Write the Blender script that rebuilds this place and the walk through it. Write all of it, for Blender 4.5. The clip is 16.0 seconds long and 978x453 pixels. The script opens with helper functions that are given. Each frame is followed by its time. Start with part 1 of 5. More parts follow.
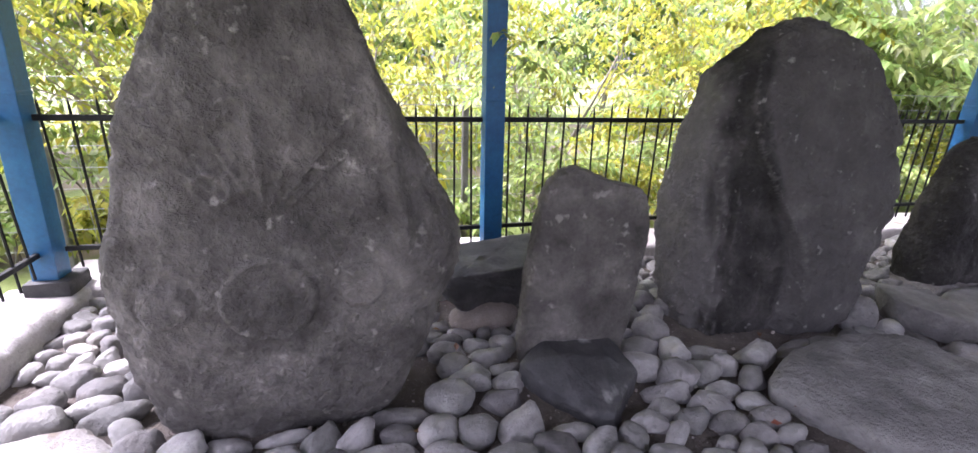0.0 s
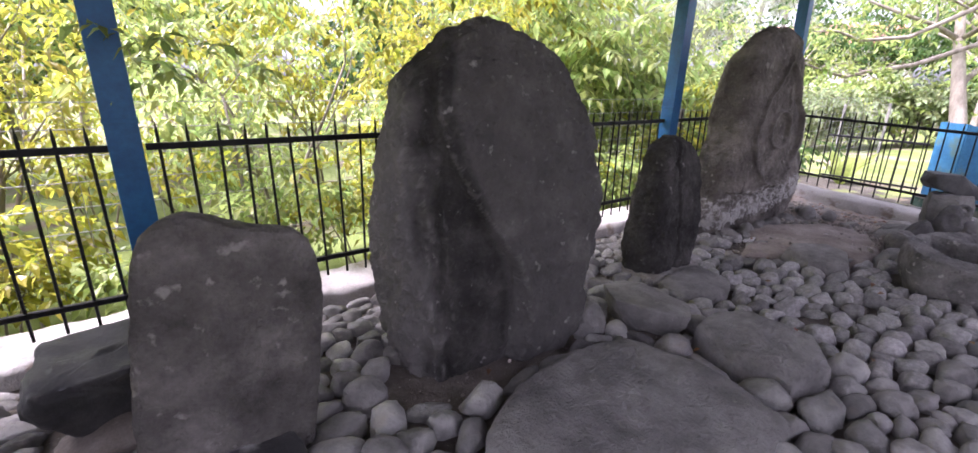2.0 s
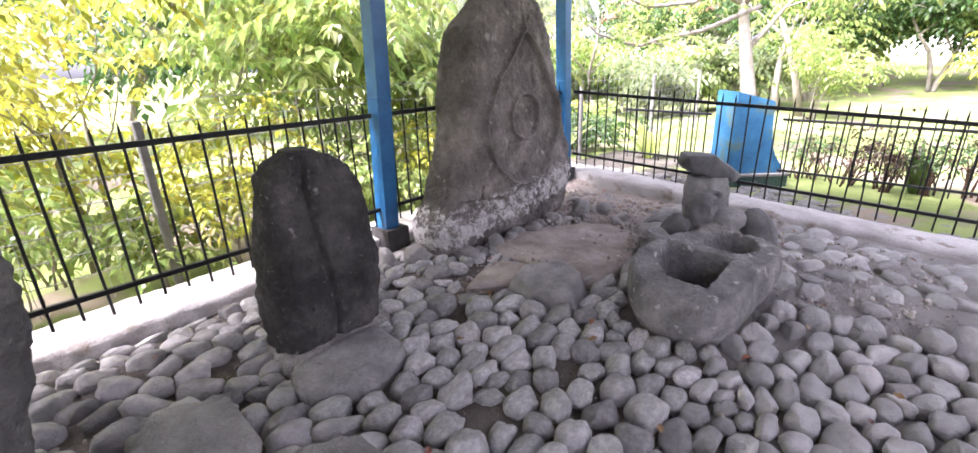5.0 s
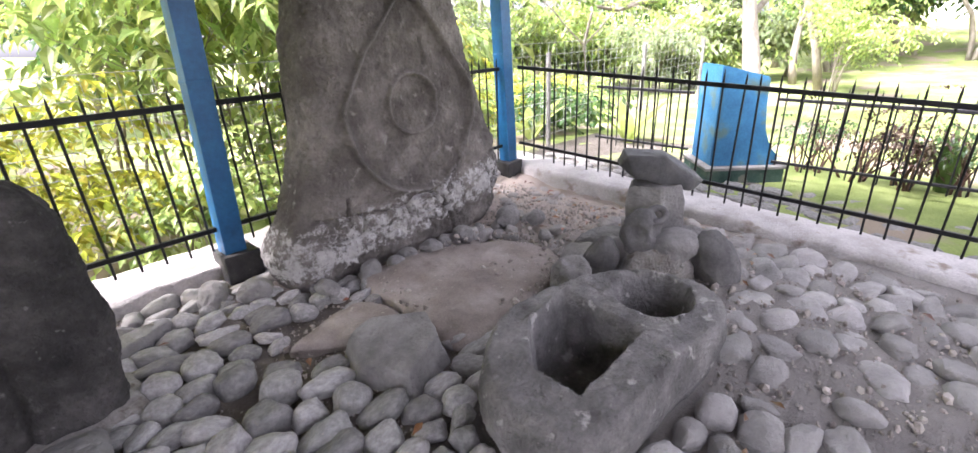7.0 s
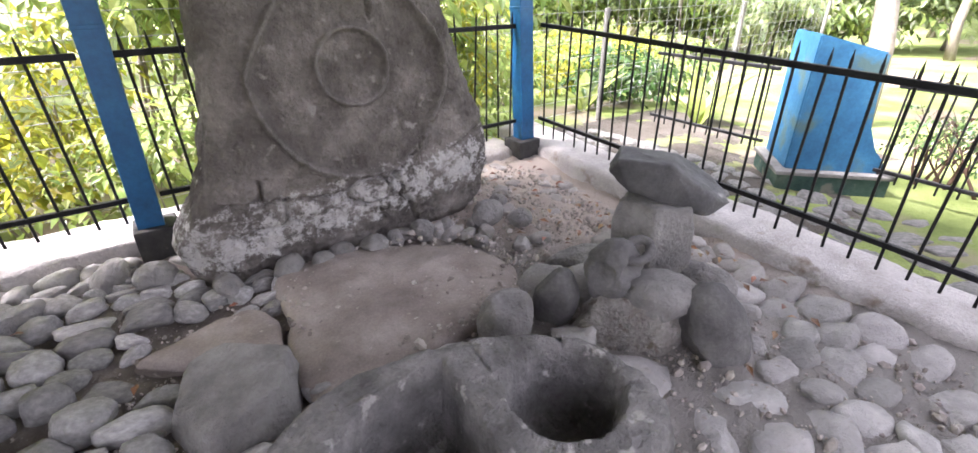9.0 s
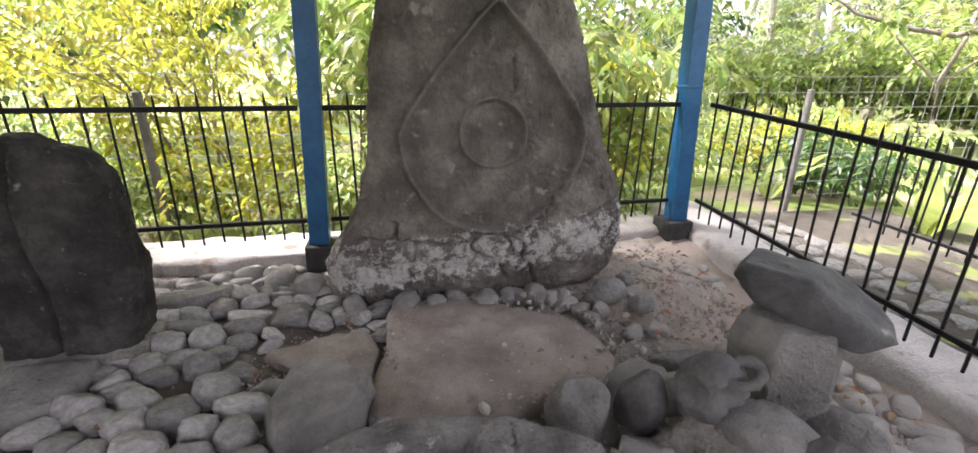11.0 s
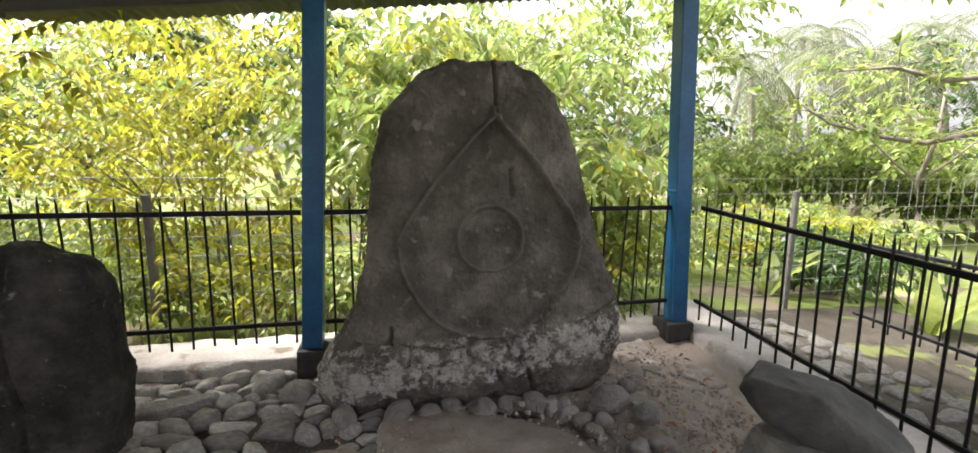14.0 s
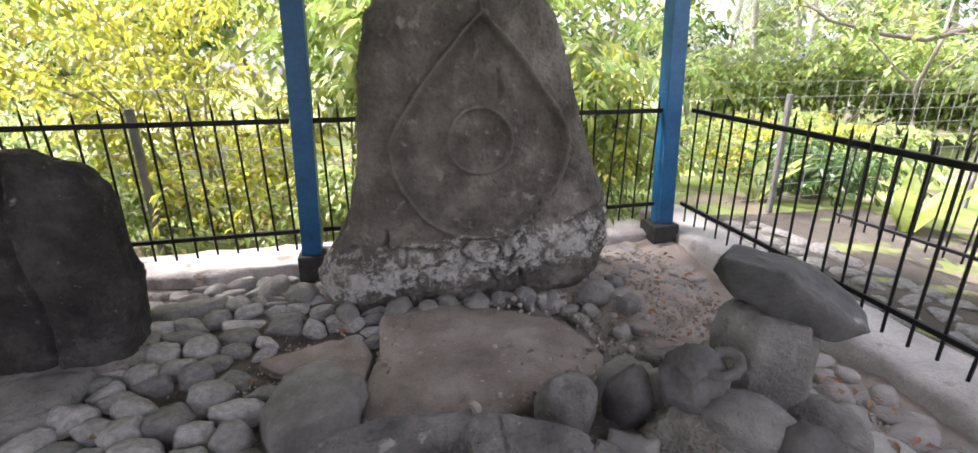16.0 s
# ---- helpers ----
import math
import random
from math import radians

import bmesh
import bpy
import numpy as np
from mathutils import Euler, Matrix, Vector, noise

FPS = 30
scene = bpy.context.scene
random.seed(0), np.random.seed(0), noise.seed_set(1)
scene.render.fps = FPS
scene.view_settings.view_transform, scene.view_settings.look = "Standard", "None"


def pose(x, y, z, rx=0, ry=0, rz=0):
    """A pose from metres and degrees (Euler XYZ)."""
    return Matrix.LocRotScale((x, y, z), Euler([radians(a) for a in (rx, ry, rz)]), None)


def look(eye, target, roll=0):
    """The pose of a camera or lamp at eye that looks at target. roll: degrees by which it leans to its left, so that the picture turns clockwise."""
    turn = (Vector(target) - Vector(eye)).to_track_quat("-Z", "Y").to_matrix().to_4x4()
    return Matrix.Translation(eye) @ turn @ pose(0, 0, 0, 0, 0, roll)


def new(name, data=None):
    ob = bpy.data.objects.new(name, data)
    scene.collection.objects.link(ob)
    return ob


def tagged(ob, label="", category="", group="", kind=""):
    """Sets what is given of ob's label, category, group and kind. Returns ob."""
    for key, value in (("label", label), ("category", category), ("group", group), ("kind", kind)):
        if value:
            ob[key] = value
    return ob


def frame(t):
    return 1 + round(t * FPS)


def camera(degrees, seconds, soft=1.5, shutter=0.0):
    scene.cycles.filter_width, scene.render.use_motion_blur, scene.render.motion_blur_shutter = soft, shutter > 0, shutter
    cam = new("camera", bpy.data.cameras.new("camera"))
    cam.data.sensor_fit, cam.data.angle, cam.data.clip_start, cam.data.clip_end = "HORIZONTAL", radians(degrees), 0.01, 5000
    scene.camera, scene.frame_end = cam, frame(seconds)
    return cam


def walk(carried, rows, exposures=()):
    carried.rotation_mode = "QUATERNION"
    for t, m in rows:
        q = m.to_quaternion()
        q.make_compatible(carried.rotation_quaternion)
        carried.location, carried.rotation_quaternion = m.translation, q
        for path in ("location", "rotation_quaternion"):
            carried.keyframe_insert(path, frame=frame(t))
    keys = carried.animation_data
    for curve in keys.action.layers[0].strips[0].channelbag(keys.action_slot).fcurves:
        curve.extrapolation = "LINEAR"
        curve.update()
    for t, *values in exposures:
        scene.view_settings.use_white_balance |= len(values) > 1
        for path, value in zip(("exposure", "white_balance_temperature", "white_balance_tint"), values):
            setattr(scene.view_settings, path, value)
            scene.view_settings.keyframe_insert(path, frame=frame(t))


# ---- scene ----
cam = camera(93.1, 16.0)
PATH = [
    (0, (-0.816, -3.061, 1.438), (-0.333, -1.229, 0.797), 1.8),
    (0.5, (-0.546, -3.066, 1.443), (0.127, -1.289, 0.816), 0.9),
    (1, (-0.319, -3.068, 1.422), (0.489, -1.338, 0.827), 0.3),
    (1.5, (-0.099, -2.957, 1.405), (0.937, -1.353, 0.812), 0.6),
    (2, (0.076, -2.837, 1.433), (1.213, -1.297, 0.853), 0.9),
    (2.5, (0.413, -2.874, 1.416), (1.601, -1.376, 0.828), -0.3),
    (3, (0.748, -2.957, 1.489), (1.973, -1.493, 0.892), -1.8),
    (3.5, (0.996, -2.957, 1.49), (2.335, -1.604, 0.875), -2.2),
    (4, (1.278, -2.917, 1.5), (2.691, -1.652, 0.862), -1.8),
    (4.5, (1.741, -3.007, 1.479), (3.178, -1.776, 0.83), -1.8),
    (7, (3.562, -3.109, 1.412), (4.914, -1.844, 0.656), -2.7),
    (7.5, (3.904, -3.081, 1.331), (5.253, -1.852, 0.512), -0.9),
    (8, (4.198, -3.161, 1.375), (5.399, -1.822, 0.501), -3.3),
    (8.5, (4.405, -3.178, 1.401), (5.502, -1.77, 0.499), -3.4),
    (9, (4.629, -3.1, 1.369), (5.666, -1.648, 0.464), -1.1),
    (9.5, (4.847, -3.128, 1.358), (5.602, -1.511, 0.455), 1.5),
    (12, (4.943, -3.245, 1.472), (5.335, -1.348, 0.974), 0.1),
    (12.5, (4.933, -3.231, 1.492), (5.348, -1.324, 1.058), 0.2),
    (13, (4.949, -3.219, 1.496), (5.371, -1.301, 1.12), 0.4),
    (13.5, (4.944, -3.218, 1.503), (5.374, -1.293, 1.174), 0.6),
    (14, (4.944, -3.214, 1.5), (5.381, -1.285, 1.202), 0.7),
    (14.5, (4.941, -3.207, 1.506), (5.387, -1.279, 1.219), 0.9),
    (15, (4.942, -3.227, 1.492), (5.397, -1.306, 1.171), 1.3),
    (15.5, (4.953, -3.267, 1.459), (5.421, -1.364, 1.063), 0.6),
    (16, (4.95, -3.3, 1.399), (5.392, -1.451, 0.776), -0.5),
]
EXPOSURES = [(0, 2.25, 5600, 32), (2.5, 1.95, 5750, 36), (3.5, 2.2, 5750, 37), (4.0, 2.7, 5600, 37), (4.5, 2.7, 5700, 34),
             (7, 2.75, 5900, 27), (9.5, 2.75, 6000, 25), (12, 1.8, 6350, 20), (14.5, 1.55, 6500, 15), (15.5, 1.7, 6350, 17), (16, 2.1, 6050, 23)]
walk(cam, [(t, look(eye, target, roll)) for t, eye, target, roll in PATH], EXPOSURES)

# ---- world, sun, exposure ----
world = bpy.data.worlds.new("sky")
scene.world = world
world.use_nodes = True
wn = world.node_tree.nodes
wl = world.node_tree.links
sky = wn.new("ShaderNodeTexSky")
sky.sky_type = "NISHITA"
sky.sun_disc = False
sky.sun_elevation = radians(56)
sky.sun_rotation = radians(297)
sky.air_density, sky.dust_density, sky.ozone_density = 1.0, 4.0, 0.6
soft_sky = wn.new("ShaderNodeHueSaturation")
soft_sky.inputs["Saturation"].default_value = 0.12
wl.new(sky.outputs[0], soft_sky.inputs["Color"])
wl.new(soft_sky.outputs[0], wn["Background"].inputs[0])
wn["Background"].inputs[1].default_value = 0.15
sun = new("sun", bpy.data.lights.new("sun", "SUN"))
sun.data.energy, sun.data.angle, sun.data.color = 4.6, radians(16), (1.0, 0.95, 0.86)
sun.matrix_world = look((0, 0, 30), (0.6 * 30, -0.3 * 30, 0))


# ---- materials ----
def material(name, colors, scale=6.0, rough=0.85, bump=0.3, fine=60.0, spots=None, metal=0.0, translucent=0.0,
             vary=0.0, lit_wear=0.0, island=False, coords="Object", stretch=(1, 1, 1), grained=0.35):
    m = bpy.data.materials.new(name)
    m.use_nodes = True
    n, l = m.node_tree.nodes, m.node_tree.links
    p = n["Principled BSDF"]
    tc = n.new("ShaderNodeTexCoord")
    mp = n.new("ShaderNodeMapping")
    mp.inputs["Scale"].default_value = stretch
    l.new(tc.outputs[coords], mp.inputs[0])
    big = n.new("ShaderNodeTexNoise")
    big.inputs["Scale"].default_value, big.inputs["Detail"].default_value, big.inputs["Roughness"].default_value = scale, 6, 0.6
    small = n.new("ShaderNodeTexNoise")
    small.inputs["Scale"].default_value, small.inputs["Detail"].default_value, small.inputs["Roughness"].default_value = fine, 5, 0.65
    l.new(mp.outputs[0], big.inputs[0])
    l.new(mp.outputs[0], small.inputs[0])
    ramp = n.new("ShaderNodeValToRGB")
    ramp.color_ramp.elements[0].position, ramp.color_ramp.elements[1].position = 0.28, 0.72
    for i, c in enumerate(colors):
        if i == 0:
            e = ramp.color_ramp.elements[0]
        elif i == len(colors) - 1:
            e = ramp.color_ramp.elements[-1]
        else:
            e = ramp.color_ramp.elements.new(0.28 + 0.44 * i / (len(colors) - 1))
        e.color = (*c, 1)
    l.new(big.outputs["Fac"], ramp.inputs[0])
    grain = n.new("ShaderNodeMix")
    grain.data_type, grain.blend_type = "RGBA", "OVERLAY"
    grain.inputs["Factor"].default_value = grained
    l.new(ramp.outputs[0], grain.inputs["A"])
    l.new(small.outputs["Fac"], grain.inputs["B"])
    color = grain.outputs["Result"]
    if spots:
        sc, amount, tint = spots
        sp = n.new("ShaderNodeTexNoise")
        sp.inputs["Scale"].default_value, sp.inputs["Detail"].default_value = sc, 8
        l.new(mp.outputs[0], sp.inputs[0])
        cut = n.new("ShaderNodeMapRange")
        cut.inputs["From Min"].default_value, cut.inputs["From Max"].default_value = amount, amount + 0.08
        l.new(sp.outputs["Fac"], cut.inputs[0])
        mix = n.new("ShaderNodeMix")
        mix.data_type = "RGBA"
        l.new(cut.outputs[0], mix.inputs["Factor"])
        l.new(color, mix.inputs["A"])
        mix.inputs["B"].default_value = (*tint, 1)
        color = mix.outputs["Result"]
    # Paler convex edges: stone wear, plus ridge highlights put into the colour.
    if lit_wear:
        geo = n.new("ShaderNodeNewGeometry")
        lit_edge = n.new("ShaderNodeMapRange")
        lit_edge.inputs["From Min"].default_value, lit_edge.inputs["From Max"].default_value, lit_edge.inputs["To Max"].default_value = 0.525, 0.60, lit_wear
        l.new(geo.outputs["Pointiness"], lit_edge.inputs[0])
        lit_edge_mix = n.new("ShaderNodeMix")
        lit_edge_mix.data_type = "RGBA"
        l.new(lit_edge.outputs[0], lit_edge_mix.inputs["Factor"])
        l.new(color, lit_edge_mix.inputs["A"])
        lit_edge_mix.inputs["B"].default_value = (0.36, 0.34, 0.315, 1)
        color = lit_edge_mix.outputs["Result"]
    if vary:
        info = n.new("ShaderNodeNewGeometry" if island else "ShaderNodeObjectInfo")
        rnd = info.outputs["Random Per Island"] if island else info.outputs["Random"]
        span = n.new("ShaderNodeMapRange")
        span.inputs["To Min"].default_value, span.inputs["To Max"].default_value = 1 - vary, 1 + vary
        l.new(rnd, span.inputs[0])
        hsv = n.new("ShaderNodeHueSaturation")
        l.new(span.outputs[0], hsv.inputs["Value"])
        hue = n.new("ShaderNodeMapRange")
        hue.inputs["To Min"].default_value, hue.inputs["To Max"].default_value = 0.5 - vary * 0.06, 0.5 + vary * 0.06
        back = n.new("ShaderNodeMath")
        back.operation = "FRACT"
        times = n.new("ShaderNodeMath")
        times.operation = "MULTIPLY"
        times.inputs[1].default_value = 7.31
        l.new(rnd, times.inputs[0])
        l.new(times.outputs[0], back.inputs[0])
        l.new(back.outputs[0], hue.inputs[0])
        l.new(hue.outputs[0], hsv.inputs["Hue"])
        l.new(color, hsv.inputs["Color"])
        color = hsv.outputs["Color"]
    l.new(color, p.inputs["Base Color"])
    p.inputs["Roughness"].default_value, p.inputs["Metallic"].default_value = rough, metal
    if rough > 0.8:
        p.inputs["Specular IOR Level"].default_value = 0.2
    if bump:
        add = n.new("ShaderNodeMath")
        add.operation = "MULTIPLY_ADD"
        add.inputs[1].default_value = 0.5
        l.new(small.outputs["Fac"], add.inputs[0])
        l.new(big.outputs["Fac"], add.inputs[2])
        b = n.new("ShaderNodeBump")
        if name.startswith("black_iron"):
            p.inputs["Specular IOR Level"].default_value = 0.2
        b.inputs["Strength"].default_value, b.inputs["Distance"].default_value = min(bump, 1.0), 0.02 + 0.015 * (bump > 0.6)
        height = add.outputs[0]
        if bump > 0.85:
            pits = n.new("ShaderNodeTexNoise")
            pits.inputs["Scale"].default_value, pits.inputs["Detail"].default_value, pits.inputs["Roughness"].default_value = 17.0, 4, 0.7
            l.new(mp.outputs[0], pits.inputs[0])
            more = n.new("ShaderNodeMath")
            more.operation = "MULTIPLY_ADD"
            more.inputs[1].default_value = 1.1
            l.new(pits.outputs["Fac"], more.inputs[0])
            l.new(height, more.inputs[2])
            height = more.outputs[0]
        l.new(height, b.inputs["Height"])
        l.new(b.outputs[0], p.inputs["Normal"])
    if translucent:
        tr = n.new("ShaderNodeBsdfTranslucent")
        l.new(color, tr.inputs[0])
        ms = n.new("ShaderNodeMixShader")
        ms.inputs[0].default_value = translucent
        l.new(p.outputs[0], ms.inputs[1])
        l.new(tr.outputs[0], ms.inputs[2])
        l.new(ms.outputs[0], n["Material Output"].inputs[0])
    return m


M_STELE = material("carved_andesite", [(0.065, 0.06, 0.055), (0.145, 0.134, 0.122), (0.27, 0.25, 0.226)], 4.0, 0.92, 1.0, 45, (13, 0.63, (0.33, 0.31, 0.28)), lit_wear=0.3)
M_STELE_DARK = material("dark_andesite", [(0.021, 0.02, 0.019), (0.05, 0.047, 0.044), (0.108, 0.101, 0.094)], 4.0, 0.92, 1.0, 45, (14, 0.66, (0.26, 0.25, 0.23)), lit_wear=0.3)
M_COBBLE = material("river_cobble", [(0.195, 0.188, 0.178), (0.295, 0.284, 0.27), (0.41, 0.393, 0.372)], 3.0, 0.85, 0.4, 30, (5, 0.64, (0.34, 0.31, 0.27)), vary=0.38, grained=0.14)
M_COBBLE_FAR = material("river_cobble_field", [(0.18, 0.173, 0.163), (0.3, 0.287, 0.272), (0.43, 0.41, 0.385)], 7.0, 0.85, 0.75, 60, (5, 0.64, (0.34, 0.31, 0.27)), vary=0.38, island=True, grained=0.14)
M_ROCK = material("grey_rock", [(0.15, 0.143, 0.134), (0.25, 0.238, 0.226), (0.36, 0.342, 0.32)], 5.0, 0.9, 0.9, 55, (12, 0.66, (0.33, 0.31, 0.28)), lit_wear=0.4, grained=0.2)
M_DARK_ROCK = material("dark_veined_rock", [(0.03, 0.03, 0.031), (0.06, 0.058, 0.058), (0.10, 0.097, 0.094)], 5.0, 0.6, 0.5, 60, (4, 0.62, (0.4, 0.39, 0.37)), lit_wear=0.4)
M_CAP = material("smooth_dark_basalt", [(0.035, 0.034, 0.035), (0.068, 0.066, 0.066), (0.12, 0.116, 0.113)], 5.0, 0.62, 0.5, 60, (5, 0.66, (0.36, 0.35, 0.33)), lit_wear=0.3)
M_TROUGH = material("trough_stone", [(0.105, 0.1, 0.094), (0.195, 0.186, 0.176), (0.32, 0.305, 0.286)], 6.0, 0.92, 1.0, 60, (16, 0.62, (0.42, 0.4, 0.37)), lit_wear=0.4)
M_DUSKY = material("dusky_cobble", [(0.07, 0.067, 0.066), (0.125, 0.12, 0.116), (0.2, 0.192, 0.182)], 5.0, 0.85, 0.6, 60, (12, 0.66, (0.3, 0.28, 0.25)))
M_MORTAR = material("rough_mortar", [(0.2, 0.18, 0.16), (0.31, 0.287, 0.262), (0.43, 0.405, 0.375)], 9.0, 0.95, 1.0, 70, (20, 0.6, (0.22, 0.19, 0.16)))
M_SLAB = material("earthy_slab", [(0.2, 0.168, 0.147), (0.29, 0.25, 0.222), (0.39, 0.342, 0.306)], 4.0, 0.92, 0.5, 90, (22, 0.66, (0.4, 0.36, 0.31)))
M_DIRT = material("sandy_soil", [(0.075, 0.063, 0.054), (0.15, 0.129, 0.112), (0.25, 0.22, 0.192)], 3.0, 0.95, 0.9, 110, (70, 0.64, (0.42, 0.38, 0.33)))
M_CONCRETE = material("weathered_concrete", [(0.3, 0.275, 0.25), (0.43, 0.405, 0.38), (0.54, 0.515, 0.485)], 3.0, 0.9, 0.8, 60, (5, 0.62, (0.24, 0.2, 0.16)))
M_BLUE = material("blue_gloss_paint", [(0.008, 0.075, 0.185), (0.012, 0.105, 0.25), (0.02, 0.145, 0.31)], 4.0, 0.42, 0.12, 40, (16, 0.70, (0.02, 0.06, 0.11)))
M_BLUE_OLD = material("faded_blue_paint", [(0.01, 0.075, 0.165), (0.02, 0.125, 0.24), (0.05, 0.19, 0.31)], 3.0, 0.7, 0.4, 40, (3.2, 0.55, (0.07, 0.13, 0.13)))
M_BLACK = material("black_iron_paint", [(0.006, 0.006, 0.007), (0.012, 0.012, 0.013), (0.022, 0.02, 0.02)], 12.0, 0.45, 0.2, 80, (40, 0.70, (0.06, 0.035, 0.02)))
M_BASE = material("black_base_paint", [(0.012, 0.012, 0.013), (0.03, 0.029, 0.028), (0.05, 0.047, 0.043)], 9.0, 0.75, 0.4, 60, (20, 0.64, (0.12, 0.1, 0.085)))
M_TIN = material("rusty_tin", [(0.05, 0.05, 0.055), (0.09, 0.085, 0.08), (0.13, 0.11, 0.095)], 2.0, 0.6, 0.2, 30, None, metal=0.2)
M_GRASS = material("grass_ground", [(0.09, 0.12, 0.032), (0.16, 0.2, 0.058), (0.24, 0.28, 0.1)], 1.2, 0.95, 0.8, 40, (0.9, 0.53, (0.2, 0.165, 0.12)))
M_BARK = material("grey_bark", [(0.13, 0.11, 0.085), (0.24, 0.21, 0.17), (0.36, 0.33, 0.28)], 6.0, 0.9, 0.7, 40, None, stretch=(1, 1, 0.3))
M_PALM_BARK = material("palm_bark", [(0.22, 0.2, 0.17), (0.34, 0.31, 0.27), (0.45, 0.42, 0.37)], 5.0, 0.9, 0.6, 30, None, stretch=(1, 1, 4))
M_WIRE = material("galvanised_wire", [(0.25, 0.25, 0.25), (0.35, 0.35, 0.34), (0.45, 0.45, 0.44)], 20.0, 0.5, 0.1, 80, None, metal=0.6)
M_GRAVEL = material("garden_gravel", [(0.055, 0.048, 0.037), (0.088, 0.078, 0.064), (0.13, 0.117, 0.1)], 1.6, 0.95, 0.9, 70, (2.2, 0.58, (0.2, 0.22, 0.09)))
M_POST = material("grey_concrete_post", [(0.1, 0.1, 0.09), (0.17, 0.165, 0.15), (0.25, 0.24, 0.22)], 4.0, 0.9, 0.5, 50)
M_MOSS = material("mossy_green_paint", [(0.02, 0.04, 0.034), (0.04, 0.075, 0.06), (0.09, 0.12, 0.09)], 5.0, 0.85, 0.5, 50, (8, 0.6, (0.14, 0.14, 0.11)))
M_GRIT = material("pale_grit", [(0.24, 0.208, 0.182), (0.35, 0.312, 0.276), (0.47, 0.43, 0.39)], 6.0, 0.95, 0.0, 30, None, vary=0.3, island=True)
M_TWIG = material("dark_twig", [(0.05, 0.03, 0.022), (0.09, 0.055, 0.04), (0.13, 0.085, 0.06)], 9.0, 0.9, 0.3, 40)
M_WHITE = material("old_white_wall", [(0.55, 0.53, 0.5), (0.68, 0.66, 0.63), (0.78, 0.77, 0.74)], 1.5, 0.9, 0.2, 30)
M_REDTIN = material("rusty_red_roof", [(0.22, 0.08, 0.05), (0.32, 0.13, 0.09), (0.4, 0.2, 0.14)], 2.0, 0.8, 0.2, 30)


def dust_and_light(mat, amount, tint, red):
    """Pale dry dust on the trodden south-east side, and brown earth in the north-east corner. Daylight on both sides is
    put into the tints.
    """
    n, l = mat.node_tree.nodes, mat.node_tree.links
    p = n["Principled BSDF"]
    geo = n.new("ShaderNodeNewGeometry")
    cloud = n.new("ShaderNodeTexNoise")
    cloud.inputs["Scale"].default_value, cloud.inputs["Detail"].default_value = 2.2, 8
    l.new(geo.outputs["Position"], cloud.inputs[0])

    def over(way, start, end, colour, top):
        dot = n.new("ShaderNodeVectorMath")
        dot.operation = "DOT_PRODUCT"
        dot.inputs[1].default_value = way
        l.new(geo.outputs["Position"], dot.inputs[0])
        add = n.new("ShaderNodeMath")
        add.operation = "ADD"
        l.new(dot.outputs["Value"], add.inputs[0])
        l.new(cloud.outputs["Fac"], add.inputs[1])
        cut_ = n.new("ShaderNodeMapRange")
        cut_.interpolation_type = "SMOOTHSTEP"
        cut_.inputs["From Min"].default_value, cut_.inputs["From Max"].default_value, cut_.inputs["To Max"].default_value = start, end, top
        l.new(add.outputs[0], cut_.inputs[0])
        mix = n.new("ShaderNodeMix")
        mix.data_type = "RGBA"
        old_ = p.inputs["Base Color"].links[0].from_socket
        l.new(cut_.outputs[0], mix.inputs["Factor"])
        l.new(old_, mix.inputs["A"])
        mix.inputs["B"].default_value = (*colour, 1)
        l.new(mix.outputs["Result"], p.inputs["Base Color"])
    over((0.75, -0.66, 0), 4.9, 6.0, tint, amount)
    over((0.75, 0.66, 0), 4.1, 4.7, red, amount)


dust_and_light(M_DIRT, 0.7, (0.32, 0.3, 0.278), (0.47, 0.39, 0.33))
dust_and_light(M_COBBLE_FAR, 0.3, (0.4, 0.38, 0.355), (0.36, 0.31, 0.27))


def leaf_material(name, a, b, c, vary=0.45, translucent=0.6):
    return material(name, [a, b, c], 2.5, 0.36, 0.0, 30, None, translucent=translucent, vary=vary, island=True)


M_LEAF_YELLOW = leaf_material("yellow_green_leaf", (0.22, 0.24, 0.024), (0.36, 0.37, 0.04), (0.52, 0.48, 0.075))
M_LEAF_GREEN = leaf_material("light_green_leaf", (0.16, 0.22, 0.06), (0.29, 0.37, 0.1), (0.43, 0.51, 0.18))
M_LEAF_DARK = leaf_material("deep_green_leaf", (0.035, 0.075, 0.02), (0.07, 0.13, 0.034), (0.12, 0.19, 0.055))
# Distance haze is put into this lighter leaf colour.
M_LEAF_HAZE = leaf_material("hazy_green_leaf", (0.15, 0.19, 0.085), (0.23, 0.28, 0.13), (0.33, 0.38, 0.2))
M_LEAF_PALM = leaf_material("palm_leaf", (0.16, 0.19, 0.11), (0.25, 0.28, 0.17), (0.36, 0.39, 0.26))
M_LEAF_RED = leaf_material("dark_red_leaf", (0.035, 0.02, 0.014), (0.065, 0.04, 0.022), (0.10, 0.08, 0.03))
M_DEAD = leaf_material("dry_leaf", (0.14, 0.06, 0.03), (0.22, 0.10, 0.045), (0.3, 0.17, 0.08), translucent=0.15)


